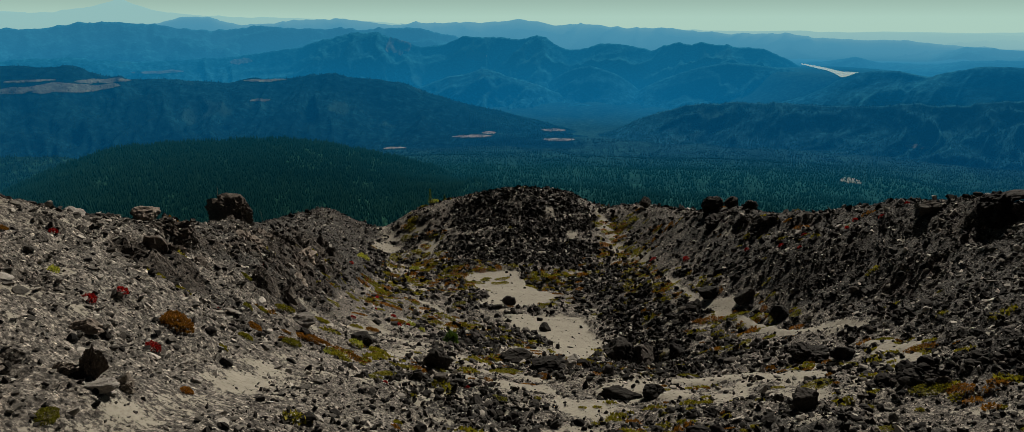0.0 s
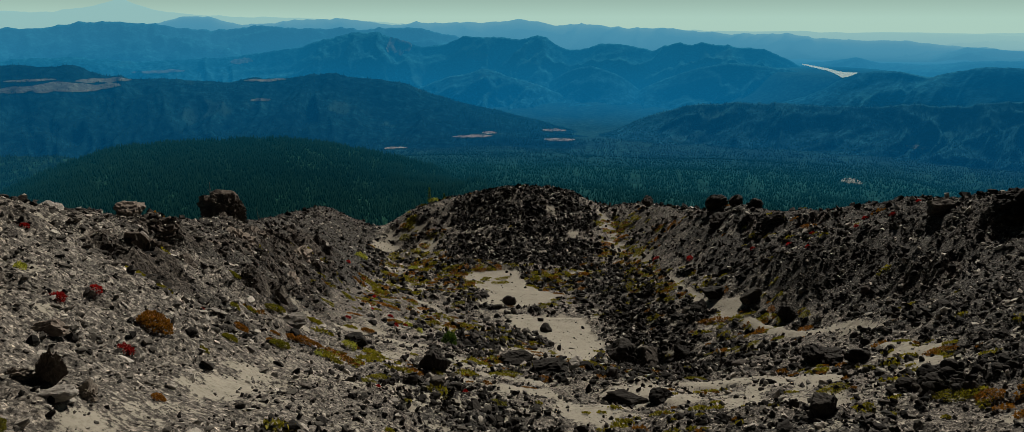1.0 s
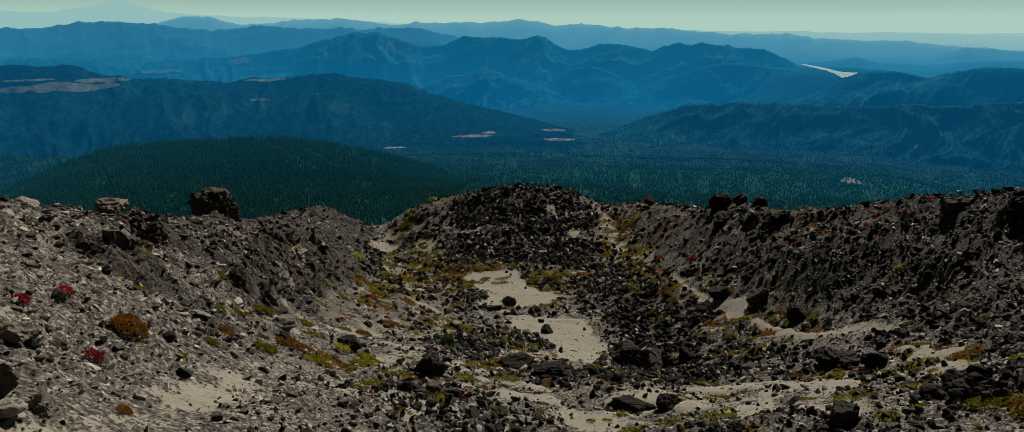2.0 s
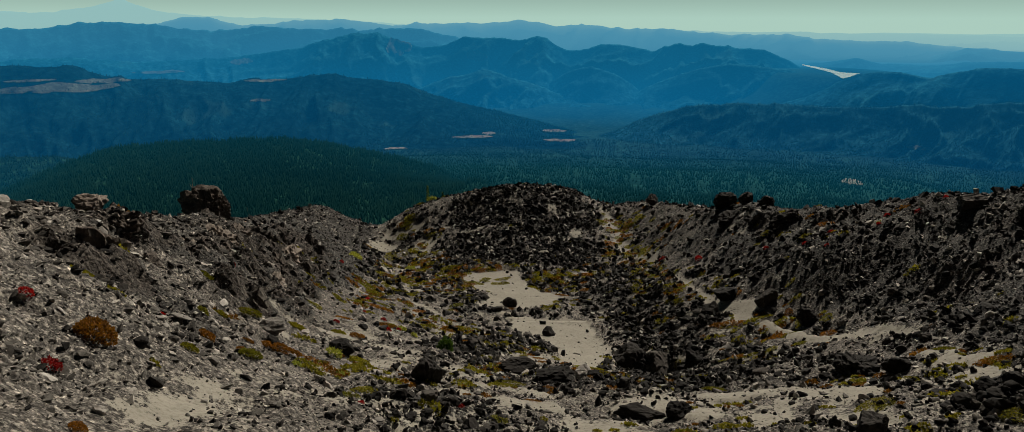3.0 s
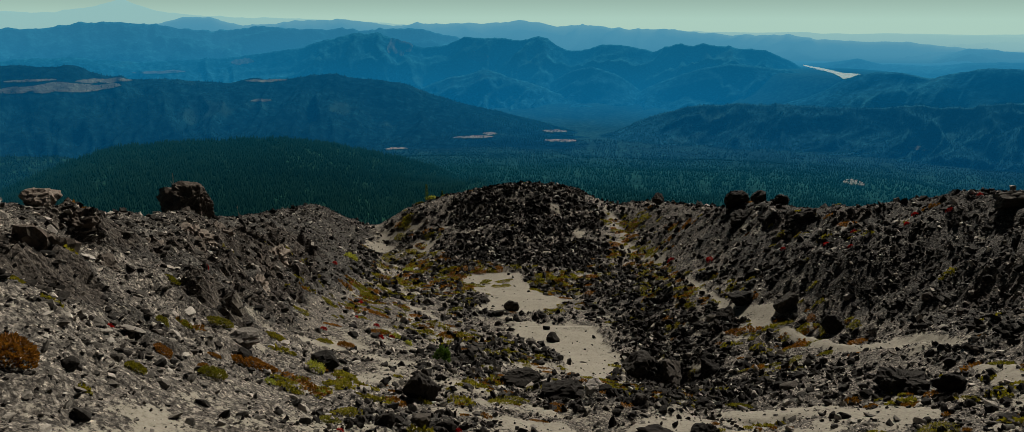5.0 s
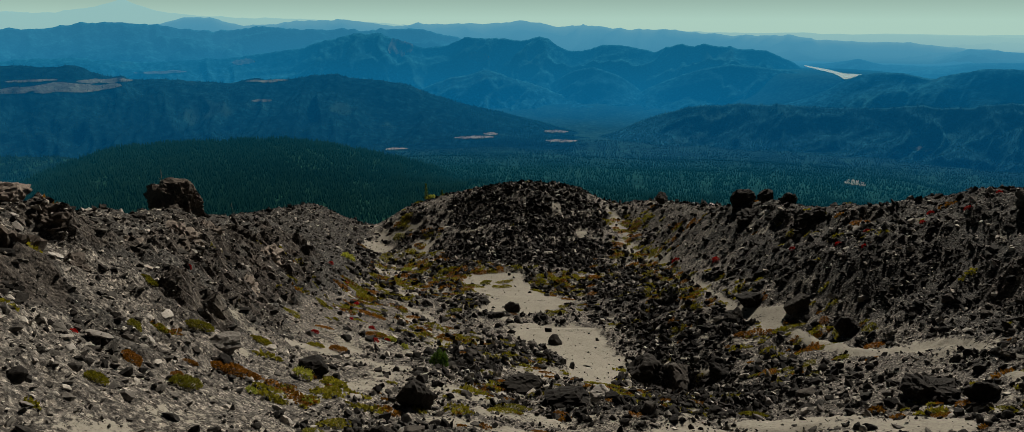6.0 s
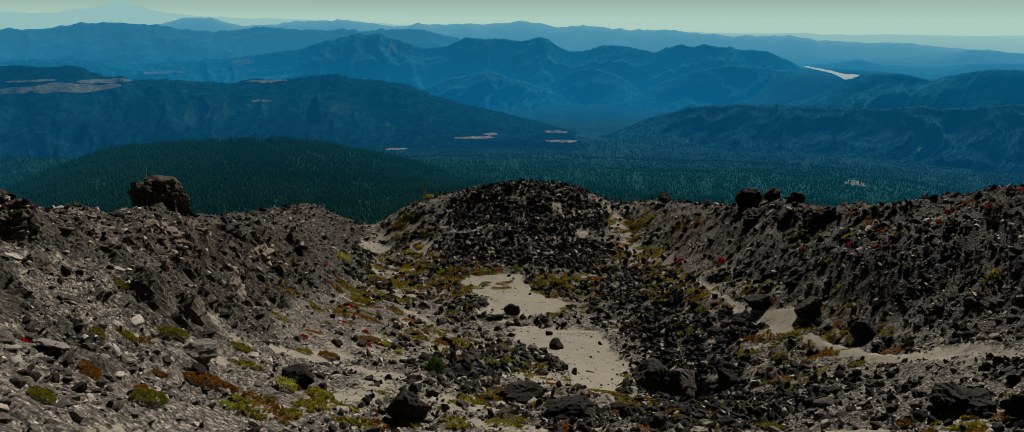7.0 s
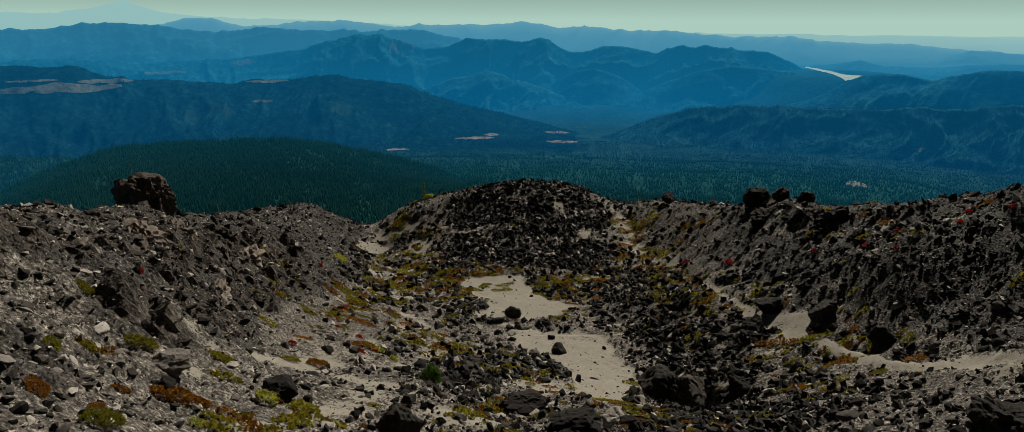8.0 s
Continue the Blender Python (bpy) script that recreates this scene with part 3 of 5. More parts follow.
class Ridge:
    """A far ridge round the valley: a crest line of (azimuth, height) in degrees as seen from the slope, at a distance, with a foot before it."""

    def __init__(self, crest, far, foot_far, foot_h, rough, spur, seed, deep=0.6):
        self.az = np.array([c[0] for c in crest], float)
        self.el = np.array([c[1] for c in crest], float)
        self.far, self.foot_far, self.foot_h, self.rough, self.spur, self.seed, self.deep = far, foot_far, foot_h, rough, spur, seed, deep

    def place(self, az, s):
        """A point of the near side; s runs from 0 at the foot to 1 at the crest, and on over the back."""
        el = sum(np.interp(az + d, self.az, self.el) for d in (-0.12, 0, 0.12)) / 3
        el = el + self.rough * (fbm(az * 0.9 + self.seed, az * 0 + self.seed, 6, 0.7) + 0.35 * (ridged(az * 0.8 + self.seed, az * 0 + 2, 3) - 0.45))
        top = 14 + self.far * np.tan(np.radians(el))
        foot = self.foot_h + 0 * az
        q = np.clip(s, 0, 1)
        r = self.foot_far + (self.far - self.foot_far) * q + (s - q) * 500
        w = az + 4.0 * fbm(az * 0.25 + self.seed, q * 1.7 + self.seed, 3) - 2.5 * q + 1.5 * q * np.sin(az * 0.5 + self.seed)
        n = 0.55 * ridged(w * self.spur + self.seed * 3, q * 2.0 + self.seed, 3, 0.4) + 0.45 * (0.5 + 1.3 * fbm(w * self.spur * 1.3 + self.seed * 5, q * 2.4 + self.seed, 4, 0.5))
        n = n + 0.14 * (ridged(w * 1.3 + self.seed, q * 4.0 - w * 0.35, 4, 0.55) - 0.45)
        rise = q ** 1.25
        z = foot + (top - foot) * rise + (top - foot) * self.deep * (n - 0.5) * np.sin(np.pi * np.minimum(q, 0.98)) ** 0.6 - (s - q) * 300
        a = np.radians(az)
        return np.stack([r * np.sin(a), r * np.cos(a), z], -1)

    def build(self, name, mat, label, cols=420, rows=46):
        az = np.linspace(self.az[0], self.az[-1], cols)
        s = np.concatenate([np.linspace(0, 1, rows), [1.1, 1.3]])
        A, S = np.meshgrid(az, s)
        v = self.place(A, S).reshape(-1, 3)
        me = tri_mesh(name, v, grid_faces(len(s), cols), mat, flat=False)
        return tagged(new(name, me), label, "mountain range", kind="structure")


HILL = Ridge([(-44, -14), (-39.8, -12.23), (-36.8, -11.33), (-34.5, -10.41), (-32.0, -9.61), (-29.5, -9.03), (-27.0, -8.91), (-24.4, -8.96), (-21.6, -9.0), (-18.3, -9.03),
              (-15.9, -9.45), (-13.9, -9.8), (-11.4, -10.41), (-8.8, -11.11), (-6.1, -11.86), (-3.5, -12.81), (-0.2, -14.15), (3.6, -16.25)], 1250, 480, -170, 0.25, 0.16, 1)
HILL_WEST = Ridge([(-46, -8.6), (-40, -8.9), (-36, -8.95), (-33, -9.3), (-30.5, -10.0), (-27, -11.4)], 1750, 1380, -310, 0.2, 0.3, 15)
PLATEAU_L = Ridge([(-46, -2.9), (-38.4, -2.91), (-35.5, -3.11), (-31.1, -3.36), (-30.0, -3.75), (-28.1, -4.18), (-25.6, -4.37), (-21.6, -4.74), (-20.2, -4.4), (-17.4, -4.52),
                   (-15.5, -4.22), (-14.0, -4.1), (-13.0, -4.42), (-10.5, -4.71), (-8.5, -5.09), (-6.5, -5.88), (-3.9, -6.68), (-1.3, -7.21), (2.4, -8.14), (6.2, -9.09)], 2900, 2150, -376, 0.2, 0.28, 2, 0.55)
PLATEAU_R = Ridge([(5.1, -9.9), (9.3, -8.25), (11.3, -7.38), (13.8, -6.6), (17.2, -6.3), (21.0, -6.3), (25.5, -6.28), (27.6, -6.08), (29.6, -5.87), (32.7, -5.77), (34.5, -5.4),
                   (35.8, -5.22), (38.8, -4.9), (46, -4.9)], 2650, 2250, -420, 0.15, 0.42, 3)
HILL_R = Ridge([(17.5, -7.4), (20.5, -6.27), (22.3, -5.76), (23.6, -5.1), (24.6, -4.4), (25.6, -3.9), (28.5, -3.58), (30.5, -3.99), (32.7, -3.34), (33.8, -3.22), (35.5, -3.28),
                (38.5, -2.91), (46, -3.2)], 3150, 2600, -440, 0.15, 0.26, 4, 0.4)
HUMPS = Ridge([(-11.7, -6.9), (-7.5, -5.46), (-4.9, -4.46), (-2.3, -4.07), (0.8, -4.84), (3.5, -5.75), (7.6, -6.33), (10.2, -6.59), (12.2, -6.04), (14.2, -5.49), (15.7, -5.35),
               (16.9, -6.01), (19.1, -6.7)], 3450, 3050, -450, 0.15, 0.40, 5)
MOUNTAINS = Ridge([(-46, -3.4), (-38.5, -3.31), (-35.4, -2.82), (-31.8, -2.73), (-27.9, -3.06), (-23.7, -3.03), (-20.1, -2.64), (-16.3, -2.21), (-14.3, -1.65), (-12.4, -1.27),
                   (-9.9, -1.24), (-8.4, -1.68), (-7.1, -2.19), (-5.3, -1.89), (-3.8, -1.3), (-1.8, -1.6), (2.1, -1.5), (3.4, -2.0), (4.4, -2.4), (6.0, -2.29), (7.0, -1.94),
                   (10.0, -2.27), (11.0, -2.46), (13.0, -1.71), (14.0, -1.94), (14.7, -1.74), (16.4, -2.11), (19.2, -2.22), (20.6, -2.82), (22.5, -3.72), (23.9, -4.52), (25.3, -5.4)],
                  3900, 3350, -430, 0.22, 0.30, 6, 0.55)
SPUR_EAST = Ridge([(9.6, -5.9), (10.6, -5.3), (12.9, -4.3), (14.9, -3.6), (16.8, -3.3), (18.8, -3.5), (21.1, -3.75), (23.4, -4.2), (24.6, -4.9)], 3560, 3150, -450, 0.12, 0.35, 21, 0.35)
SPUR_MID = Ridge([(1.6, -5.9), (3.0, -4.9), (4.7, -3.95), (6.3, -3.65), (8.1, -4.3), (9.5, -5.1), (10.6, -5.9)], 3600, 3200, -450, 0.12, 0.35, 22, 0.35)
RANGE_NEAR = Ridge([(-46, -0.9), (-38.1, -0.87), (-35.1, -0.74), (-33.3, -0.84), (-30.7, -0.31), (-28.7, -0.36), (-25.5, -0.5), (-22.6, -0.93), (-20.8, -0.75), (-19.0, -0.62),
                    (-15.7, -0.92), (-13.3, -0.79), (-11.4, -0.99), (-9.4, -0.8), (-7.8, -0.7), (-5.8, -1.1), (-3.3, -1.7), (0.8, -2.71)], 4250, 3950, -240, 0.36, 0.30, 7)
RANGE_EAST = Ridge([(12, -3.4), (18.3, -2.57), (22.0, -2.6), (24.6, -2.83), (27.2, -2.95), (29.9, -2.56), (32.1, -1.95), (34.0, -2.04), (38.4, -2.12), (46, -2.1)], 4450, 4200, -260, 0.2, 0.35, 8)
RANGE_MID = Ridge([(19, -3.6), (22.5, -3.2), (24.6, -2.95), (25.6, -2.75), (27.2, -3.1), (30, -3.15), (33, -2.8), (36, -2.75), (46, -3)], 4180, 3980, -260, 0.15, 0.35, 12)
RANGE_FAR = Ridge([(-28.4, -0.62), (-25.9, -0.5), (-24.2, -0.06), (-22.5, -0.06), (-21.2, -0.43), (-18.0, -0.49), (-16.6, -0.21), (-13.3, -0.11), (-11.3, -0.35), (-9.3, -0.55),
                   (-7.3, -0.36), (-4.3, -0.41), (0.8, -0.16), (3.4, -0.56), (5.9, -0.46), (8.0, -0.8), (10.9, -0.79), (13.4, -1.03), (15.8, -1.25), (20.5, -1.13), (23.2, -1.47),
                   (26.2, -1.62), (27.8, -1.51), (30.2, -1.77), (35.3, -2.04), (46, -2.3)], 4550, 4350, -240, 0.24, 0.40, 9)
RANGE_HORIZON = Ridge([(4, -1.3), (9, -0.95), (14, -0.98), (19, -1.0), (24, -1.02), (30, -1.12), (36, -1.15), (46, -1.2)], 4640, 4580, -200, 0.05, 0.4, 13)
VOLCANO = Ridge([(-46, -0.2), (-37.9, 0.06), (-34.9, 0.30), (-33.5, 0.23), (-31.7, 0.36), (-30.2, 0.62), (-29.0, 0.98), (-28.2, 1.2), (-28.0, 1.2), (-27.2, 0.86), (-26.0, 0.47),
                 (-24.6, 0.21), (-22.0, 0.03), (-17.5, -0.11), (-11.3, -0.31), (-4.3, -0.8)], 4700, 4600, -150, 0.06, 0.5, 10)

# haze also tints the farther forest colours blue, besides each material's emission
MAT_VALLEY = hazed_material("valley_forest", (0.018, 0.058, 0.057), 0.06, False, 0.7)
MAT_VALLEY_TREES = hazed_material("valley_conifers", (0.012, 0.042, 0.040), 0.012, False, 0.3)
MAT_HILL = hazed_material("dark_forest", (0.017, 0.048, 0.032), 0.05, True)
MAT_FARLAND = hazed_material("hazy_forest", (0.024, 0.122, 0.164), 0.04, True, 0.9)
MAT_PLATEAU = hazed_material("plateau_forest", (0.023, 0.100, 0.136), 0.035, True, 0.7)
MAT_PLATEAU_WEST = hazed_material("plateau_forest_west", (0.007, 0.034, 0.044), 0.035, True)
MAT_TREES = hazed_material("conifers", (0.011, 0.032, 0.024), 0.012, False, 0.3)
MAT_BARE = hazed_material("bare_clearing", (0.26, 0.25, 0.22), 0.05, False, 0.6)
MAT_RIDGE_TREES = hazed_material("ridge_conifers", (0.018, 0.070, 0.080), 0.012, False, 0.3)
MAT_CLEARING = hazed_material("cleared_land", (0.13, 0.145, 0.115), 0.05, False, 0.6)

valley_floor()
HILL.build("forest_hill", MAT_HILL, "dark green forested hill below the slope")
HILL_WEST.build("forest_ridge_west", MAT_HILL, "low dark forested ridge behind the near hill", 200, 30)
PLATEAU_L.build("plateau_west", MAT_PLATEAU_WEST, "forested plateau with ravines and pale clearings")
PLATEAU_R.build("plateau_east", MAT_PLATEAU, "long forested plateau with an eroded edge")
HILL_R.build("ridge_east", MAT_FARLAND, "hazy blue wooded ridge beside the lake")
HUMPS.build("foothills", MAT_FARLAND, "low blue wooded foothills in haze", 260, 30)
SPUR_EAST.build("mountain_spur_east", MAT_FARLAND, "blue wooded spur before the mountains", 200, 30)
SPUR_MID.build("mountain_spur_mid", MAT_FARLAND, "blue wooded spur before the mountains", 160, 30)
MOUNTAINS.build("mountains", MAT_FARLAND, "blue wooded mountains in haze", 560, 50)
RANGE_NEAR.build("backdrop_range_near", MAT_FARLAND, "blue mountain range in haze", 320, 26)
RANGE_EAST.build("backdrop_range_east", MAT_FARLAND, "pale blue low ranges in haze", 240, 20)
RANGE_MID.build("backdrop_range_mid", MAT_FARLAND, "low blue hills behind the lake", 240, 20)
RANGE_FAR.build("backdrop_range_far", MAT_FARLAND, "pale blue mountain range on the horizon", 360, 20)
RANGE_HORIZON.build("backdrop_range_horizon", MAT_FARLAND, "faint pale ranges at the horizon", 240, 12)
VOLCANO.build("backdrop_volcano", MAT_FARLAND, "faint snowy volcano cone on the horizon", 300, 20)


def lake():
    """A bright sheet of water far off between two ridges."""
    a = np.radians(np.linspace(21.9, 25.9, 30))
    t = np.linspace(0, 1, 30)
    near_edge = np.interp(t, [0, 0.55, 0.7, 1.0], [4060, 3520, 3230, 3550]) + 60 * fbm(t * 7, t * 0 + 3)
    far_edge = np.interp(t, [0, 0.3, 0.7, 1.0], [4160, 3930, 3600, 3570]) + 60 * fbm(t * 9, t * 0 + 8)
    v = [np.stack([r * np.sin(a), r * np.cos(a), 0 * a - 226], -1) for r in (near_edge, far_edge)]
    me = tri_mesh("lake", np.concatenate(v), grid_faces(2, 30), MAT_WATER, flat=False)
    return tagged(new("lake", me), "pale shining lake between hazy ridges", "lake", kind="structure")


def drape(ridge, az0, az1, el0, el1, seed, bright=False, name="clearing"):
    """A ragged cleared patch lying on a far ridge, between two azimuths and two heights in degrees."""
    rng = np.random.RandomState(seed)
    a = np.linspace(az0, az1, 24)
    s = np.linspace(0.02, 1, 160)
    A, S = np.meshgrid(a, s, indexing="ij")
    p = ridge.place(A, S)
    el = np.degrees(np.arctan2(p[..., 2] - 14, np.hypot(p[..., 0], p[..., 1])))
    el = np.maximum.accumulate(el, axis=1)
    rows = []
    t = np.linspace(-1, 1, 24)
    half = (el1 - el0) / 2 * np.sqrt(1 - t ** 2)
    mid = (el0 + el1) / 2 + (el1 - el0) * 0.5 * fbm(t * 2 + seed, t * 0 + seed, 3)
    for k in np.linspace(-1, 1, 6):
        want = mid + k * half * (1 + 0.9 * fbm(t * 5 + seed, t * 0 + 3 * k + seed, 3))
        ss = np.array([np.interp(w, e, s) for w, e in zip(want, el)])
        q = ridge.place(a, ss)
        rows.append(q * (1 - 4 / np.linalg.norm(q, axis=1))[:, None] + np.array([0, 0, 1.5]))
    me = tri_mesh(name, np.concatenate(rows), grid_faces(6, 24), MAT_BARE if bright else MAT_CLEARING, flat=False)
    return tagged(new(name, me), "pale cleared patch in the far forest", "clearing", "far clearings", "structure")


class Floor:
    """The valley floor, with the same way of naming places as a ridge."""

    def place(self, az, s):
        r = 600 + 2900 * s
        x, y = r * np.sin(np.radians(az)), r * np.cos(np.radians(az))
        return np.stack([x, y, floor_height(x, y)], -1)


MAT_WATER = plain_material("lake_water", (0.17, 0.29, 0.29), 0.20, 0.05, 0.002)
lake()
for k, (ridge, *span) in enumerate([
        (PLATEAU_L, -36.6, -28.6, -4.95, -4.4), (PLATEAU_L, -31.5, -28.0, -4.45, -4.15), (PLATEAU_L, -35.5, -32.5, -4.2, -4.05), (PLATEAU_L, -20.6, -17.5, -4.75, -4.55),
        (PLATEAU_L, -20.3, -18.8, -6.2, -6.0), (PLATEAU_L, -4.9, -1.6, -9.45, -9.25), (PLATEAU_L, -2.5, -1.3, -9.15, -8.95), (PLATEAU_L, 2.5, 5.4, -9.70, -9.5), (PLATEAU_L, 2.4, 4.4, -8.95, -8.75),
        (PLATEAU_L, -10.5, -8.5, -10.3, -10.1), (Floor(), 25.5, 27.0, -11.9, -11.5), (PLATEAU_R, 29.4, 31.0, -9.0, -8.7),
        (MOUNTAINS, -9.9, -7.9, -2.9, -1.6), (MOUNTAINS, -3.7, -2.0, -3.4, -2.5), (MOUNTAINS, -21.4, -19.8, -3.4, -3.0), (MOUNTAINS, -28.0, -24.5, -3.9, -3.7)]):
    drape(ridge, *span, 60 + k, 5 <= k <= 10)


def conifer_forest(name, ridge, n, az0, az1, s0, s1, tall, seed, label, mat, power=1.0):
    """Conifers of a wooded slope as one mass, each a ragged spire."""
    rng = np.random.RandomState(seed)
    az, s = az0 + (az1 - az0) * rng.rand(n), s0 + (s1 - s0) * rng.rand(n) ** power
    gap = clump_noise(az * 1.1 + seed, s * 9)
    keep = rng.rand(n) < gap
    az, s = az[keep], s[keep]
    n = len(az)
    base = ridge.place(az, s)
    h = tall * (0.6 + 0.8 * rng.rand(n) ** 1.5)
    a = np.linspace(0, 2 * np.pi, 5)[:-1]
    ring = np.stack([np.cos(a), np.sin(a), 0 * a], -1)
    unit, tri = np.concatenate([ring * 0.17 + [0, 0, 0.03], [[0, 0, 1.0]]]), np.array([[k, (k + 1) % 4, 4] for k in range(4)])
    wob = 1 + 0.5 * (rng.rand(n, len(unit), 1) - 0.5)
    turn = rng.rand(n) * 6.28
    c, d = np.cos(turn), np.sin(turn)
    u = unit[None] * wob * h[:, None, None]
    v = np.stack([u[..., 0] * c[:, None] - u[..., 1] * d[:, None], u[..., 0] * d[:, None] + u[..., 1] * c[:, None], u[..., 2]], -1) + base[:, None]
    f = tri[None] + (np.arange(n) * len(unit))[:, None, None]
    me = tri_mesh(name, v.reshape(-1, 3), f.reshape(-1, 3), mat, flat=False)
    return tagged(new(name, me), label, "forest", kind="stuff")


def clump_noise(u, v):
    return np.clip(0.75 + 1.6 * fbm(u, v, 3), 0.05, 1)


conifer_forest("conifer_forest", HILL, 66000, -42, 3, 0.15, 1.03, 6.2, 5, "dense dark green conifers on the near hill", MAT_TREES, 0.8)
conifer_forest("valley_conifers", Floor(), 64000, -14, 42, 0.03, 0.63, 6.0, 6, "dense conifers over the valley floor", MAT_VALLEY_TREES)
conifer_forest("west_conifers", HILL_WEST, 9000, -45, -27, 0.1, 1.02, 6.0, 9, "conifers on the low ridge behind the hill", MAT_TREES)
conifer_forest("plateau_conifers", PLATEAU_L, 32000, -42, 5, 0.05, 1.01, 6.0, 7, "conifers on the hazy plateau", MAT_TREES)
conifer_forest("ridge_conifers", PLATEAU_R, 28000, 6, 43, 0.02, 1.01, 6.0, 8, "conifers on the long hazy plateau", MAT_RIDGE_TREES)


# ---------------------------------------------------------------- stones
def turns(n, rng, tilt=3.2):
    """n random turns as matrices."""
    a, b, c = (rng.rand(3, n) - 0.5) * np.array([[tilt], [tilt], [6.283]])
    ca, sa, cb, sb, cc, sc = np.cos(a), np.sin(a), np.cos(b), np.sin(b), np.cos(c), np.sin(c)
    m = np.empty((n, 3, 3))
    m[:, 0] = np.stack([cc * cb, cc * sb * sa - sc * ca, cc * sb * ca + sc * sa], -1)
    m[:, 1] = np.stack([sc * cb, sc * sb * sa + cc * ca, sc * sb * ca - cc * sa], -1)
    m[:, 2] = np.stack([-sb, cb * sa, cb * ca], -1)
    return m


def hull_stone(rng, n, tiny=False):
    """An angular stone about one unit across."""
    box = np.array([[i, j, k] for i in (-1, 1) for j in (-1, 1) for k in (-1, 1)], float) * 0.29 + rng.normal(size=(8, 3)) * 0.12
    more = rng.normal(size=(n, 3))
    more = more / np.linalg.norm(more, axis=1)[:, None] * (0.44 + 0.1 * rng.rand(n))[:, None]
    p = np.concatenate([box, more]) * np.array([1.1, 0.92, 0.75])
    if tiny:
        p = np.array([[1, 0, 0], [-1, 0, 0], [0, 1, 0], [0, -1, 0], [0, 0, 1], [0, 0, -1]]) * 0.48 + rng.normal(size=(6, 3)) * 0.13
    bm = bmesh.new()
    for q in p:
        bm.verts.new(q)
    res = bmesh.ops.convex_hull(bm, input=bm.verts[:])
    bmesh.ops.delete(bm, geom=[g for g in res["geom_interior"] if isinstance(g, bmesh.types.BMVert)], context="VERTS")
    bmesh.ops.triangulate(bm, faces=bm.faces[:])
    bm.verts.index_update()
    v, f = np.array([q.co[:] for q in bm.verts]), np.array([[w.index for w in g.verts] for g in bm.faces])
    bm.free()
    if tiny:
        f = np.array([t for t in f if v[t].mean(0)[2] > -0.02])
    return v, f


def ball(level):
    bm = bmesh.new()
    bmesh.ops.create_icosphere(bm, subdivisions=level, radius=1)
    v, f = np.array([q.co[:] for q in bm.verts]), np.array([[w.index for w in g.verts] for g in bm.faces])
    bm.free()
    return v, f


BALLS = {k: ball(k) for k in (2, 3, 4, 5)}


def crag_stone(seed, level, size, planes=13, rough=0.10):
    """A broken boulder: a many-sided block with chipped, craggy faces. size: half lengths."""
    rng = np.random.RandomState(seed)
    d, f = BALLS[level]
    n = rng.normal(size=(planes, 3))
    n /= np.linalg.norm(n, axis=1)[:, None]
    away = 0.55 + 0.42 * rng.rand(planes)
    reach = np.min(np.where(d @ n.T > 0.05, away / np.maximum(d @ n.T, 0.05), 9), axis=1)
    reach = np.minimum(reach, 1.15)
    o = rng.rand(3) * 50
    chip = (ridged(d[:, 0] * 2.2 + o[0], d[:, 1] * 2.2 + d[:, 2] * 1.7 + o[1], 4) + ridged(d[:, 2] * 2.4 + o[2], d[:, 0] * 1.9 - d[:, 1] * 1.5 + o[0], 4) - 0.9)
    return d * (reach * (1 + rough * 2.2 * chip))[:, None] * np.array(size), f


STONES = [hull_stone(np.random.RandomState(100 + k), 1 + k % 5) for k in range(26)]


PEBBLES = [hull_stone(np.random.RandomState(140 + k), k % 2) for k in range(20)]
TINY = [hull_stone(np.random.RandomState(160 + k), 0, True) for k in range(12)]
CHUNKS = [crag_stone(170 + k, 2, (0.50, 0.44, 0.36), 10, 0.13) for k in range(16)]


def strewn(name, x, y, size, mat, label, category, seed, sink=0.25, flatness=0.8, tilt=1.2):
    """Many stones lying on the ground as one mass; the larger a stone, the more broken its shape."""
    rng = np.random.RandomState(seed)
    z = sample(H, x, y)
    verts, faces, at = [], [], 0
    seen = size / np.clip(y, 8, 90)
    rank = np.where((size > 0.20) & (seen > 0.0125), 3, np.where(seen > 0.0075, 2, np.where(seen > 0.0048, 1, 0)))
    for level, shapes in enumerate((TINY, PEBBLES, STONES, CHUNKS)):
        kind = np.where(rank == level, rng.randint(0, len(shapes), len(x)), -1)
        for k, (v, f) in enumerate(shapes):
            pick = np.nonzero(kind == k)[0]
            if not len(pick):
                continue
            s = size[pick][:, None] * (0.75 + 0.5 * rng.rand(len(pick), 3)) * np.array([1.1, 1.0, flatness])
            m = turns(len(pick), rng, min(tilt, 0.8) if level == 0 else tilt)
            w = np.einsum("nij,nvj->nvi", m, v[None] * s[:, None, :])
            w = w + np.stack([x[pick], y[pick], z[pick] + (0.35 - sink) * size[pick] * flatness], -1)[:, None]
            verts.append(w.reshape(-1, 3))
            faces.append((f[None] + (at + np.arange(len(pick)) * len(v))[:, None, None]).reshape(-1, 3))
            at += len(pick) * len(v)
    me = tri_mesh(name, np.concatenate(verts), np.concatenate(faces), mat)
    return tagged(new(name, me), label, category, kind="stuff")


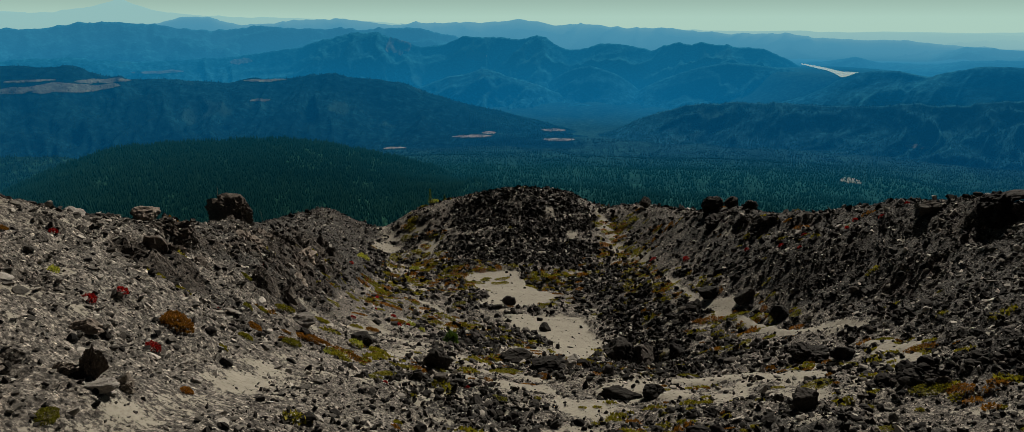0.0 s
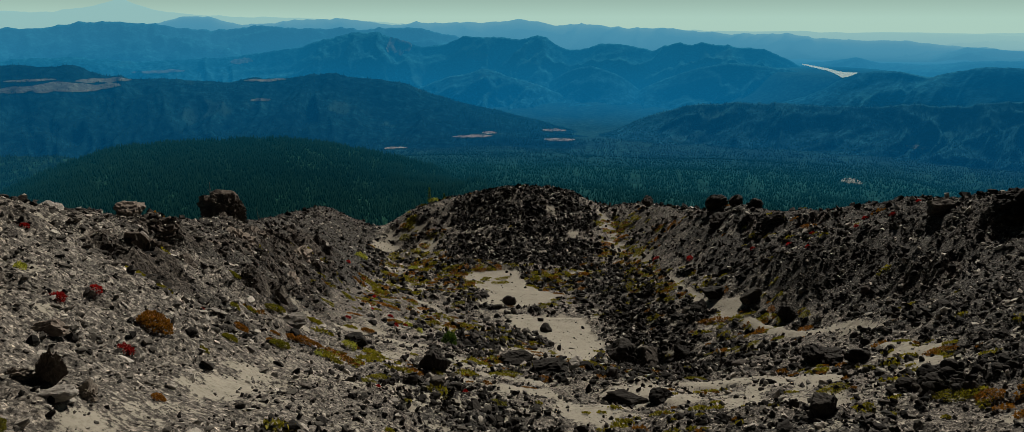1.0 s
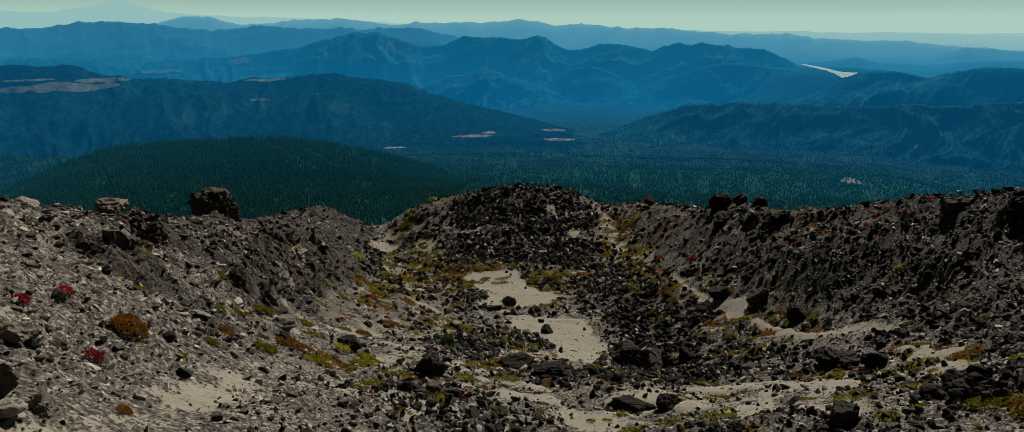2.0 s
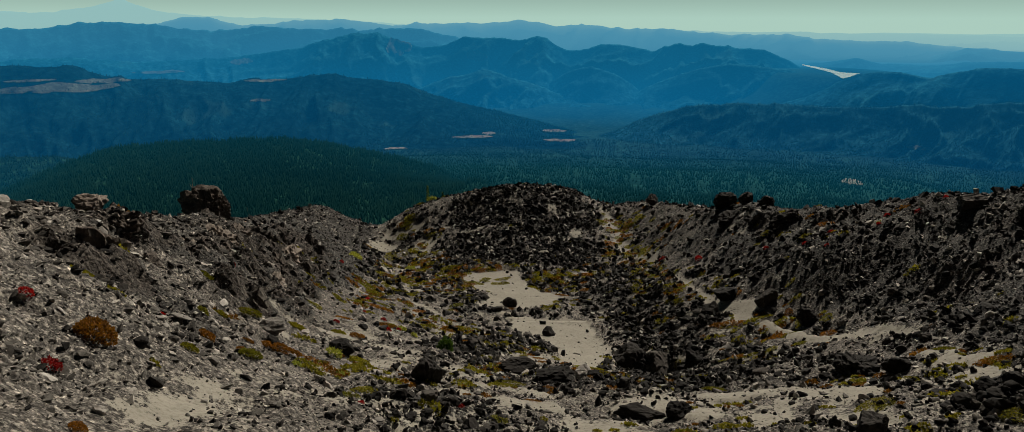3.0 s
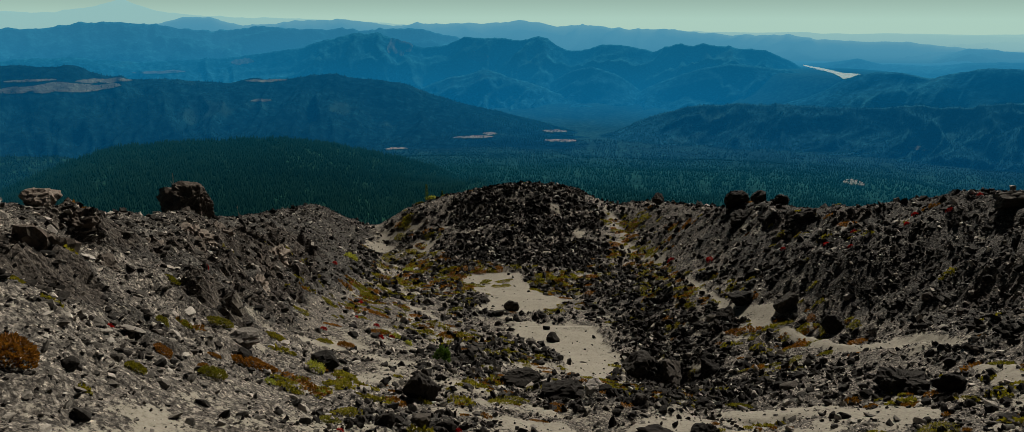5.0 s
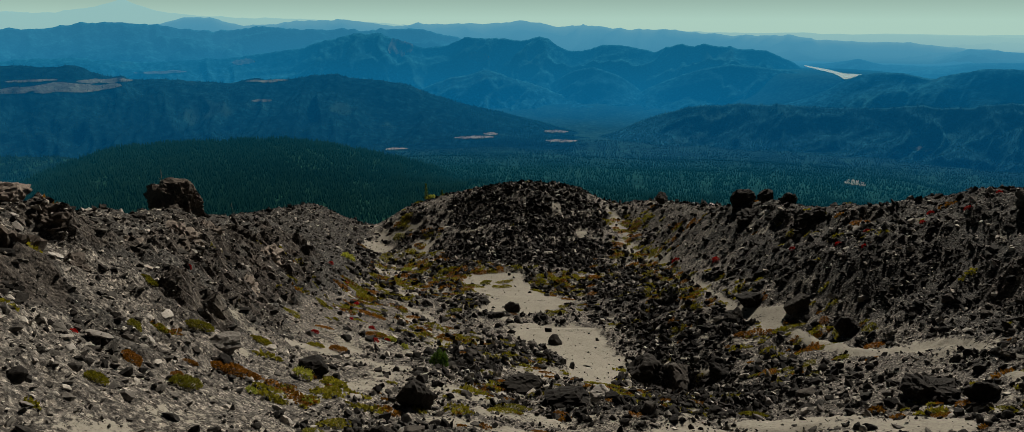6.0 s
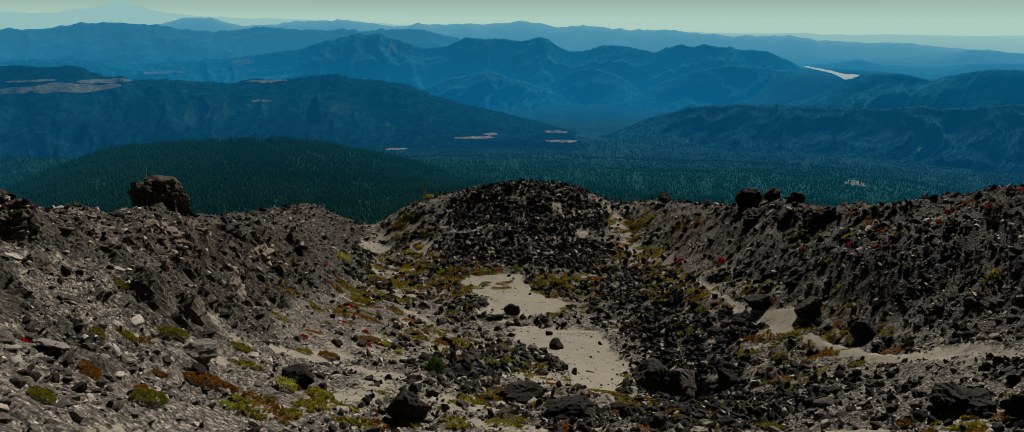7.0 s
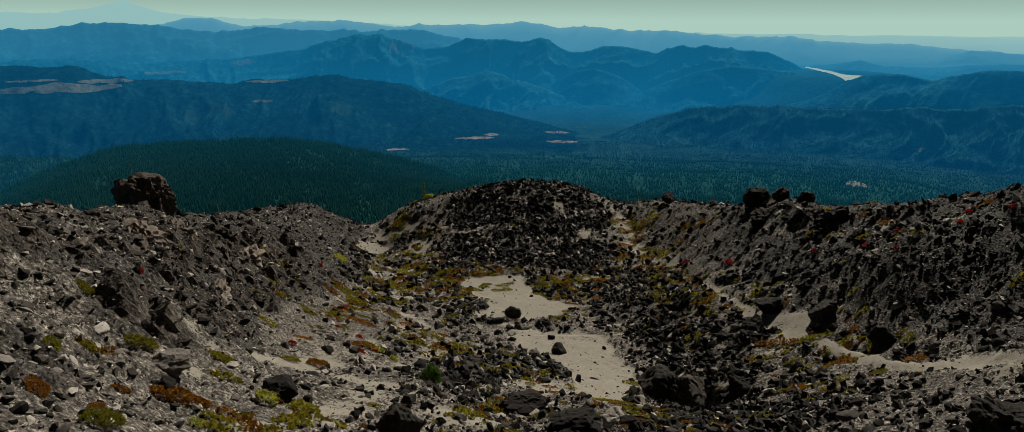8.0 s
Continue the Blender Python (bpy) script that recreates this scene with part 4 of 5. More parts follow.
def spread(n, seed, density, x0=-24, x1=27, y0=5, y1=93):
    """n places where a density between 0 and 1 lets them fall; nearer ground is filled more thickly."""
    rng = np.random.RandomState(seed)
    px, py = [], []
    got = 0
    while got < n:
        x, y, u = x0 + (x1 - x0) * rng.rand(40000), y0 + (y1 - y0) * rng.rand(40000), rng.rand(40000)
        keep = u < density(x, y)
        px.append(x[keep]), py.append(y[keep])
        got += keep.sum()
    return np.concatenate(px)[:n], np.concatenate(py)[:n]


def loose_thick(x, y):
    """Where single dark stones lie: all over the gully floor, thinly on bare ash."""
    return np.clip((0.3 + 0.7 * smooth(0.25, 0.7, sample(lava, x, y))) * (1 - 0.8 * sample(walls, x, y) * (1 - sample(mound, x, y))) * (1 - 0.97 * sample(bare, x, y)) * smooth(-8, -4, x + 8 * smooth(40, 60, y)) + 0.008, 0, 1)


def lava_thick(x, y):
    return np.clip(smooth(0.3, 0.75, sample(lava, x, y)) * 1.1 * (1 - 0.8 * sample(wall_l, x, y)) * (1 - 0.75 * sample(wall_r, x, y)) + 0.10 - 1.3 * sample(bare, x, y), 0, 1) * (1 - 0.35 * sample(ash, x, y))


def clumpy(x, y, s=0.5):
    return np.clip(0.5 + 2.2 * fbm(x * s + 5, y * s + 3, 3), 0, 1)


def scree_thick(x, y):
    wall = np.maximum(sample(wall_l, x, y), sample(wall_r, x, y))
    return np.clip((0.25 + 0.75 * clumpy(x, y)) * (0.45 + 0.4 * wall) * (1 - 0.93 * sample(bare, x, y)) * (1 - 0.4 * sample(ash, x, y)) * (0.2 + 0.8 * smooth(48, 26, y)), 0, 1)


rs = np.random.RandomState(3)
x, y = spread(19000, 11, lambda x, y: np.clip(sample(core, x, y) * (0.06 + 0.94 * clumpy(x, y, 0.8) ** 2.2) * (1 - 0.3 * sample(mound, x, y)) + 0.08 * lava_thick(x, y), 0, 1))
strewn("lava_rubble", x, y, (0.09 + 0.36 * rs.rand(len(x)) ** 3.4) * (0.72 + 0.28 * smooth(20, 40, y) + 0.25 * smooth(50, 75, y)), MAT_LAVA, "jumbled black lava rubble filling the gully", "rubble", 21, 0.2, 0.9, 2.4)
x, y = spread(30000, 16, lambda x, y: loose_thick(x, y) * (0.12 + 0.88 * clumpy(x, y, 0.45)))
strewn("lava_stones", x, y, (0.07 + 0.38 * rs.rand(len(x)) ** 4.5) * (0.70 + 0.30 * smooth(18, 34, y) + 0.45 * smooth(30, 80, y)), MAT_LAVA, "loose black lava stones between patches of ash", "rubble", 26, 0.2, 0.85, 2.4)
x, y = spread(26000, 12, lambda x, y: scree_thick(x, y))
strewn("scree_stones", x, y, (0.05 + 0.24 * rs.rand(len(x)) ** 5) * (1 + 1.0 * smooth(25, 80, y)), MAT_SCREE, "grey and brown broken scree stones on the slopes", "scree", 22, 0.25, 0.6)
x, y = spread(68000, 13, lambda x, y: np.clip(scree_thick(x, y) + 0.05, 0, 1) * smooth(50, 6, y), y0=5, y1=44)
strewn("gravel", x, y, 0.026 + 0.075 * rs.rand(len(x)) ** 3, MAT_SCREE, "small loose gravel on ash", "gravel", 23, 0.1, 0.7)
x, y = spread(42000, 14, lambda x, y: np.clip(lava_thick(x, y) + (0.16 + 0.5 * clumpy(x, y, 0.8)) * smooth(-7, -3, x), 0, 1) * (1 - 0.9 * sample(bare, x, y)) * smooth(60, 10, y), y0=5, y1=52)
strewn("lava_chips", x, y, 0.035 + 0.14 * rs.rand(len(x)) ** 4, MAT_LAVA, "small black lava chips between larger stones", "gravel", 24, 0.15, 0.9, 2.4)
x, y = spread(46000, 15, lambda x, y: np.maximum(0.7 * sample(wall_l, x, y), sample(wall_r, x, y)) * (0.3 + 0.7 * clumpy(x, y, 0.3)), y0=18, y1=95)
strewn("wall_rubble", x, y, (0.07 + 0.32 * rs.rand(len(x)) ** 5.5) * np.where(x > 5, 0.62, 0.75), MAT_WALL, "broken brown and grey lava blocks on the steep walls", "rubble", 25, 0.2, 0.7)


# ---------------------------------------------------------------- boulders, each a thing of its own
def ground_at(x, y):
    return float(sample(H, np.array([x]), np.array([y]))[0])


def boulder(x, y, size, lift=0.35, seed=1, turn=0.0, tilt=(0.0, 0.0), level=4, mat=None, name="boulder", label="dark craggy lava boulder lying in the gully", rough=0.10, planes=13, group="", flat_top=0.0):
    v, f = crag_stone(seed, level, size, planes, rough)
    if flat_top:
        q = v[:, 2] / size[2]
        v[:, 2] = np.where(q > flat_top, flat_top + 0.25 * (q - flat_top), q) * size[2]
        v[:, 0] += 0.16 * np.clip(q, -0.8, 0.6) * size[0]
    me = tri_mesh(name, v, f, mat or MAT_BOULDER)
    ob = new(name, me)
    ob.matrix_basis = pose(x, y, ground_at(x, y) + lift * size[2], tilt[0], tilt[1], turn)
    return tagged(ob, label, "outcrop" if name == "rock_outcrop" else "boulder", group)


boulder(-16.15, 39.4, (1.25, 1.1, 1.55), 0.50, 6, 0, (0, 0), level=5, flat_top=0.80, rough=0.17, mat=MAT_BROWN, label="large dark lava boulder perched on the crest")
boulder(-16.0, 38.1, (0.75, 0.6, 0.6), 0.4, 9, 60, mat=MAT_BROWN, label="dark lava block below the perched boulder")
boulder(-13.0, 24.2, (0.55, 0.45, 0.40), 0.5, 11, 10, mat=MAT_BROWN, label="rounded brown boulder on the crest")
boulder(-13.6, 21.2, (0.34, 0.3, 0.26), 0.5, 12, 30, mat=MAT_PALE, label="pale grey boulder on the crest")
boulder(-2.75, 23.8, (0.5, 0.45, 0.62), 0.6, 13, 15, label="black angular boulder beside the footpath")
boulder(10.95, 23.6, (0.66, 0.66, 0.62), -0.02, 64, 25, level=5, rough=0.15, planes=17, label="big black lava boulder on grey ash")
boulder(11.75, 22.8, (0.45, 0.35, 0.32), 0.4, 15, 50, label="black lava block against a big boulder")
boulder(7.9, 16.9, (0.40, 0.36, 0.46), 0.35, 16, 40, (12, 0), label="pointed black boulder standing in rubble")
boulder(7.7, 18.2, (0.17, 0.15, 0.16), 0.8, 17, 0, level=3, label="small stone leaning on a boulder")
boulder(17.6, 59.3, (0.95, 0.8, 0.75), 0.6, 18, 10, label="dark boulder on the far crest")
boulder(18.5, 57.0, (0.7, 0.65, 0.6), 0.6, 19, 70, label="dark boulder on the far crest")
boulder(19.2, 54.6, (0.6, 0.5, 0.5), 0.6, 20, 30, label="dark boulder on the far crest")
boulder(15.4, 79.0, (0.8, 0.7, 0.7), 0.9, 21, 0, label="lone dark boulder on the skyline")
boulder(14.4, 34.8, (0.62, 0.5, 0.45), 0.45, 22, 20, label="brown lava boulder above the footpath")
boulder(13.9, 39.0, (0.65, 0.55, 0.6), 0.5, 23, 0, label="dark boulder beside the footpath")
boulder(12.7, 42.4, (0.75, 0.6, 0.5), 0.45, 24, 45, label="dark boulder beside the footpath")
boulder(11.5, 41.0, (0.6, 0.5, 0.4), 0.4, 34, 15)
boulder(3.9, 21.9, (0.72, 0.4, 0.3), 0.4, 25, -12, label="long flat dark boulder edged with moss")
boulder(5.0, 21.7, (0.42, 0.34, 0.3), 0.4, 26, 20, label="black block beside a mossy boulder")
boulder(1.6, 26.3, (0.9, 0.55, 0.38), 0.4, 27, 10, label="broad dark lava boulder in rubble")
boulder(2.6, 26.0, (0.42, 0.32, 0.26), 0.4, 28, 70, mat=MAT_PALE, label="pale broken boulder beside a dark one")
boulder(0.2, 28.8, (0.75, 0.55, 0.48), 0.45, 29, -8, label="low dark boulder at the edge of the ash")
boulder(2.1, 42.3, (0.42, 0.36, 0.34), 0.45, 30, 0, level=3, label="single dark boulder on pale ash")
boulder(-0.2, 50.3, (0.5, 0.45, 0.42), 0.45, 31, 20, level=3, label="dark boulder below the ash flat")
boulder(-1.1, 48.6, (0.4, 0.3, 0.26), 0.45, 32, 20, level=3, label="low dark boulder below the ash flat")
boulder(-6.5, 10.75, (0.2, 0.18, 0.2), 0.2, 45, 20, rough=0.2, planes=17, mat=MAT_TAN, label="brown crumbling block beside an upright slab")
boulder(-8.4, 12.8, (0.40, 0.24, 0.17), 0.4, 33, -15, rough=0.16, mat=MAT_BROWN, label="flat layered brown boulder on scree")
boulder(-6.95, 10.65, (0.20, 0.16, 0.38), 0.45, 35, 10, (0, 8), level=5, rough=0.2, planes=17, mat=MAT_BROWN, label="upright brown slab with a dark hollow")
boulder(-6.55, 10.15, (0.26, 0.18, 0.14), 0.3, 36, 25, mat=MAT_PALE, label="pale block before an upright slab")
boulder(-7.35, 10.5, (0.24, 0.2, 0.17), 0.1, 37, 0, level=5, rough=0.2, planes=17, mat=MAT_TAN, label="brown block beside an upright slab")
boulder(22.0, 35.8, (0.9, 0.6, 0.5), 0.4, 38, 10, label="dark boulder on the upper slope")
boulder(-7.3, 22.9, (0.55, 0.4, 0.32), 0.4, 39, 15, mat=MAT_PALE, label="pale grey boulder beside the footpath")
boulder(-5.6, 24.3, (0.42, 0.4, 0.3), 0.4, 40, 15, label="black boulder beside the footpath")
boulder(6.3, 37.4, (1.0, 0.8, 0.8), -0.15, 41, 30, label="black lava block over a dark hollow")
boulder(7.8, 37.0, (0.9, 0.75, 0.7), -0.1, 42, 80, label="black lava block over a dark hollow")
boulder(9.2, 35.6, (0.7, 0.6, 0.55), 0.3, 43, 10)
boulder(24.3, 33.4, (1.0, 0.6, 0.22), 1.2, 44, -10, (0, -12), label="jutting flat slab on the crest", planes=9)

# a heap of black blocks on the ash
rb = np.random.RandomState(77)
for k in range(26):
    a, r = rb.uniform(0, 6.283), math.sqrt(rb.rand())
    d = 0.10 + 0.17 * rb.rand() ** 1.6
    boulder(11.0 + 1.1 * r * math.cos(a), 18.2 + 1.1 * r * math.sin(a), (d * rb.uniform(1.0, 1.4), d, d * rb.uniform(0.7, 1.0)), 0.35, 400 + k, rb.uniform(0, 180), level=3, label="black lava block in a loose heap", group="heap of black blocks")

# crags that stand out of the walls
CRAG = "rough brown lava crag standing out of the scree"
for k, (x, y, size, turn) in enumerate([(-10.9, 21.0, (1.2, 1.0, 1.25), 20), (-10.6, 22.6, (0.8, 1.0, 0.7), 50), (-11.6, 23.6, (0.9, 0.8, 0.75), 0), (-11.5, 26.4, (0.9, 1.2, 0.8), 30),
                                       (-11.4, 29.5, (0.8, 1.5, 0.9), 25), (-12.4, 31.5, (1.0, 1.3, 0.9), 60), (-10.6, 32.5, (0.7, 1.5, 0.9), 20), (-13.2, 35.5, (1.0, 1.4, 0.8), 35),
                                       (-11.9, 37.0, (0.8, 1.6, 0.9), 25), (-12.6, 41.0, (1.0, 1.7, 0.9), 20), (-13.6, 46.5, (1.0, 1.6, 0.8), 20)]):
    boulder(x, y, tuple(0.62 * d for d in size), -0.4, 200 + k, turn, (8, 20), 4, mat=MAT_BROWN, name="rock_outcrop", label=CRAG, rough=0.24, planes=18, group="wall crags")
for k, (x, y, size, turn) in enumerate([(22.6, 31.6, (1.3, 1.1, 0.9), 0), (24.3, 31.0, (1.5, 1.2, 1.0), 40),
                                       (17.6, 51.5, (0.9, 0.8, 0.7), 0), (16.6, 55.0, (1.1, 0.9, 0.8), 20), (18.5, 48.5, (1.2, 0.8, 0.7), -20)]):
    boulder(x, y, tuple(0.8 * d for d in size), -0.1, 230 + k, turn, (5, -15), 5 if k == 0 else 4, name="rock_outcrop", label="black lava crag on the steep dark wall", rough=0.18, planes=10, group="dark wall crags")

# countable loose rocks of the nearer gully, on shared shapes
ROCKS = []
for k in range(14):
    v, f = crag_stone(300 + k, 3, (0.5, 0.42, 0.34), 11, 0.09)
    ROCKS.append(tri_mesh("rock", v, f, MAT_BOULDER))
x, y = spread(250, 41, lambda x, y: np.clip(lava_thick(x, y) + 0.06, 0, 1) * (1 - 0.8 * sample(bare, x, y)), -8, 19, 12, 46)
rr = np.random.RandomState(42)
for k in range(len(x)):
    ob = new("rock", ROCKS[k % len(ROCKS)])
    s = 0.2 + 0.48 * rr.rand() ** 3
    ob.matrix_basis = pose(x[k], y[k], ground_at(x[k], y[k]) + 0.12 * s, rr.uniform(-20, 20), rr.uniform(-20, 20), rr.uniform(0, 360)) @ Matrix.Diagonal((s * rr.uniform(0.8, 1.3), s, s * rr.uniform(0.7, 1.1), 1))
    tagged(ob, "loose dark lava rock lying among rubble", "rock", "loose rocks")


def slope_turn(x, y):
    """The turn that lays a thing along the ground at a place."""
    e = 0.3
    nx, ny = (ground_at(x + e, y) - ground_at(x - e, y)) / (2 * e), (ground_at(x, y + e) - ground_at(x, y - e)) / (2 * e)
    return Vector((-nx, -ny, 1)).normalized().to_track_quat("Z", "Y").to_matrix().to_4x4()


# pale split slabs on the scree slope
SLABS = []
for k in range(8):
    v, f = crag_stone(340 + k, 2, (0.5, 0.36, 0.11), 7, 0.03)
    SLABS.append(tri_mesh("flat_stone", v, f, MAT_PALE))
x, y = spread(120, 43, lambda x, y: sample(wall_l, x, y) * 0.5 + 0.15, -13.5, 18, 9, 42)
x[:7], y[:7] = [-8.66, -8.15, -8.3, -3.34, 1.1, -7.4, -9.4], [22.89, 20.34, 19.6, 24.73, 31.2, 21.2, 19.0]
for k in range(len(x)):
    ob = new("flat_stone", SLABS[k % len(SLABS)])
    s = 0.5 if k < 5 else 0.15 + 0.32 * rr.rand() ** 2
    ob.matrix_basis = Matrix.Translation((x[k], y[k], ground_at(x[k], y[k]) + 0.04 * s)) @ slope_turn(x[k], y[k]) @ pose(0, 0, 0, rr.uniform(-14, 10), rr.uniform(-10, 12), rr.uniform(0, 360)) @ Matrix.Diagonal((s * rr.uniform(0.8, 1.4), s, s, 1))
    tagged(ob, "pale grey split stone slab on scree", "stone", "pale slabs")


# ---------------------------------------------------------------- plants
def tuft_mesh(name, seed, mat, leaves, spread_r, height, leaf, upright=0.4):
    """A low cushion of many small leaves over an uneven dome."""
    rng = np.random.RandomState(seed)
    a, r = rng.rand(leaves) * 6.283, np.sqrt(rng.rand(leaves))
    edge = 0.75 + 0.5 * vnoise(np.cos(a) * 1.6 + seed, np.sin(a) * 1.6 + seed)
    x, y = spread_r * r * edge * np.cos(a), 0.8 * spread_r * r * edge * np.sin(a)
    z = height * np.sqrt(np.clip(1 - r * r, 0, 1)) * (0.55 + 0.45 * rng.rand(leaves)) * (0.6 + 0.8 * vnoise(x * 5 / spread_r + seed, y * 5 / spread_r))
    c = np.stack([x, y, z], -1)
    d = np.stack([np.cos(a), np.sin(a), np.full(leaves, upright * 2)], -1) + rng.normal(size=(leaves, 3)) * 0.7
    d /= np.linalg.norm(d, axis=1)[:, None]
    w = np.cross(d, rng.normal(size=(leaves, 3)))
    w /= np.linalg.norm(w, axis=1)[:, None]
    s = leaf * (0.6 + 0.8 * rng.rand(leaves))[:, None]
    v = np.stack([c - w * s * 0.4, c + w * s * 0.4, c + d * s * 1.3], 1).reshape(-1, 3)
    return tri_mesh(name, v, np.arange(len(v)).reshape(-1, 3), mat)


MOSS = [tuft_mesh("moss_cushion", 500 + k, MAT_MOSS if k % 3 else MAT_RUST, 700, 0.5, 0.085, 0.042) for k in range(9)]
SCARLET = [tuft_mesh("scarlet_plant", 520 + k, MAT_RED, 420, 0.3, 0.2, 0.05, 0.7) for k in range(3)]
LIME = [tuft_mesh("lime_plant", 530 + k, MAT_LIME, 240, 0.3, 0.2, 0.07, 0.8) for k in range(2)]
HEATH = [tuft_mesh("heather_shrub", 540 + k, MAT_RUST if k % 2 else MAT_MOSS, 2000, 0.55, 0.25, 0.050, 0.7) for k in range(4)]


def plant(mesh, x, y, s, turn, label, category, group, stretch=1.0):
    ob = new(mesh.name.split(".")[0], mesh)
    ob.matrix_basis = Matrix.Translation((x, y, ground_at(x, y) + 0.01)) @ slope_turn(x, y) @ pose(0, 0, 0, 0, 0, turn) @ Matrix.Diagonal((s * stretch, s, s, 1))
    return tagged(ob, label, category, group)


plant(HEATH[1], -8.1, 15.8, 0.80, 20, "large rounded rust-brown heather shrub on scree", "shrub", "heather shrubs")
for x, y, s, k, st in [(-7.2, 17.6, 0.55, 0, 1.0), (-7.63, 19.45, 0.55, 1, 1.3), (-6.52, 19.19, 0.8, 0, 1.2), (-6.81, 21.98, 0.75, 1, 2.0), (-7.9, 22.92, 0.7, 0, 1.2), (-8.29, 21.89, 0.65, 2, 1.5), (-8.46, 21.11, 0.5, 2, 1.4),
                        (-7.22, 25.1, 0.7, 0, 1.3), (-6.37, 22.1, 0.35, 1, 1.4), (-6.4, 29.8, 0.8, 1, 1.8), (-6.9, 28.9, 0.7, 0, 1.2), (-7.24, 20.96, 0.3, 1, 1.6), (-6.98, 19.82, 0.35, 1, 1.4), (-9.6, 24.0, 0.6, 2, 1.2),
                        (-6.1, 12.0, 0.4, 1, 1.0), (-9.6, 11.9, 0.4, 2, 1.3), (-11.7, 15.6, 0.45, 1, 1.0), (-6.6, 9.0, 0.45, 0, 1.4)]:
    plant(HEATH[k], x, y, s * 0.68, 37 * s * 10, "low heather shrub in rust and olive on ash", "shrub", "heather shrubs", st)
for x, y, s in [(-9.2, 14.4, 0.8), (-9.3, 15.8, 0.75), (-7.7, 13.9, 0.85), (-8.7, 19.4, 0.55), (-11.6, 17.2, 0.6), (-5.7, 32.7, 1.0), (-5.3, 33.4, 0.7), (-10.7, 48.5, 1.1), (-9.0, 43.6, 1.3), (-9.9, 26.8, 0.6),
                (20.9, 38.3, 1.1), (18.1, 41.6, 1.2), (17.1, 39.8, 0.9), (12.3, 57.8, 1.5), (20.5, 40.4, 1.2), (17.0, 42.2, 1.2), (-1.4, 20.4, 0.5), (-7.5, 30.9, 0.7), (16.0, 45.5, 1.2), (19.6, 39.5, 1.0),
                (-3.6, 18.2, 0.4), (-6.6, 36.5, 0.8), (22.3, 38.5, 1.0), (13.6, 52.0, 1.4), (-12.5, 52.0, 1.0), (-7.9, 38.0, 0.7)]:
    plant(SCARLET[int(s * 100) % 3], x, y, s * (0.55 if x > 14 else 0.72), s * 900, "scarlet-leaved low plant on scree", "plant", "scarlet plants")
for x, y, s in [(-5.7, 23.6, 0.9), (-5.2, 33.6, 0.9), (-4.6, 33.2, 0.7), (-6.0, 21.0, 0.5), (-13.4, 60.0, 2.2), (-5.0, 21.8, 0.5), (-10.2, 14.9, 0.5), (-9.6, 66.0, 1.6), (5.9, 28.0, 0.5)]:
    plant(LIME[int(s * 10) % 2], x, y, s, s * 700, "lime-green leafy plant on ash", "plant", "lime plants")

x, y = spread(225, 51, lambda x, y: smooth(0.05, 0.3, sample(ash, x, y)) * smooth(0.95, 0.5, sample(bare, x, y)) * clumpy(x, y, 0.25) ** 2.5 * (1 - 0.6 * sample(wall_r, x, y)) * (1 - 0.97 * sample(mound, x, y)) * (1 - 0.8 * lava_thick(x, y)), -10, 19, 12, 80)
rm = np.random.RandomState(52)
for k in range(len(x)):
    s = (0.35 + 0.65 * rm.rand() ** 1.5) * (1 + 0.5 * max(0, (y[k] - 40) / 40))
    plant(MOSS[rm.randint(len(MOSS))], x[k], y[k], s, rm.uniform(0, 360), "flat olive and rust moss cushion on ash", "moss", "moss cushions", rm.uniform(0.8, 1.7))


for k, (cx, cy, rx, ry, n) in enumerate([(11.5, 70, 2.0, 9, 22), (-12.5, 76, 3.0, 7, 16), (-2.0, 58.5, 2.5, 1.5, 8), (9.5, 47, 2.0, 5, 6), (-9.5, 45, 2.0, 9, 14)]):
    for j in range(n):
        a, r = rm.uniform(0, 6.283), math.sqrt(rm.rand())
        s = 0.7 + 0.9 * rm.rand() ** 2
        plant(MOSS[rm.randint(len(MOSS))], cx + rx * r * math.cos(a), cy + ry * r * math.sin(a), s, rm.uniform(0, 360), "flat olive and rust moss cushion on ash", "moss", "moss cushions", rm.uniform(0.9, 1.8))


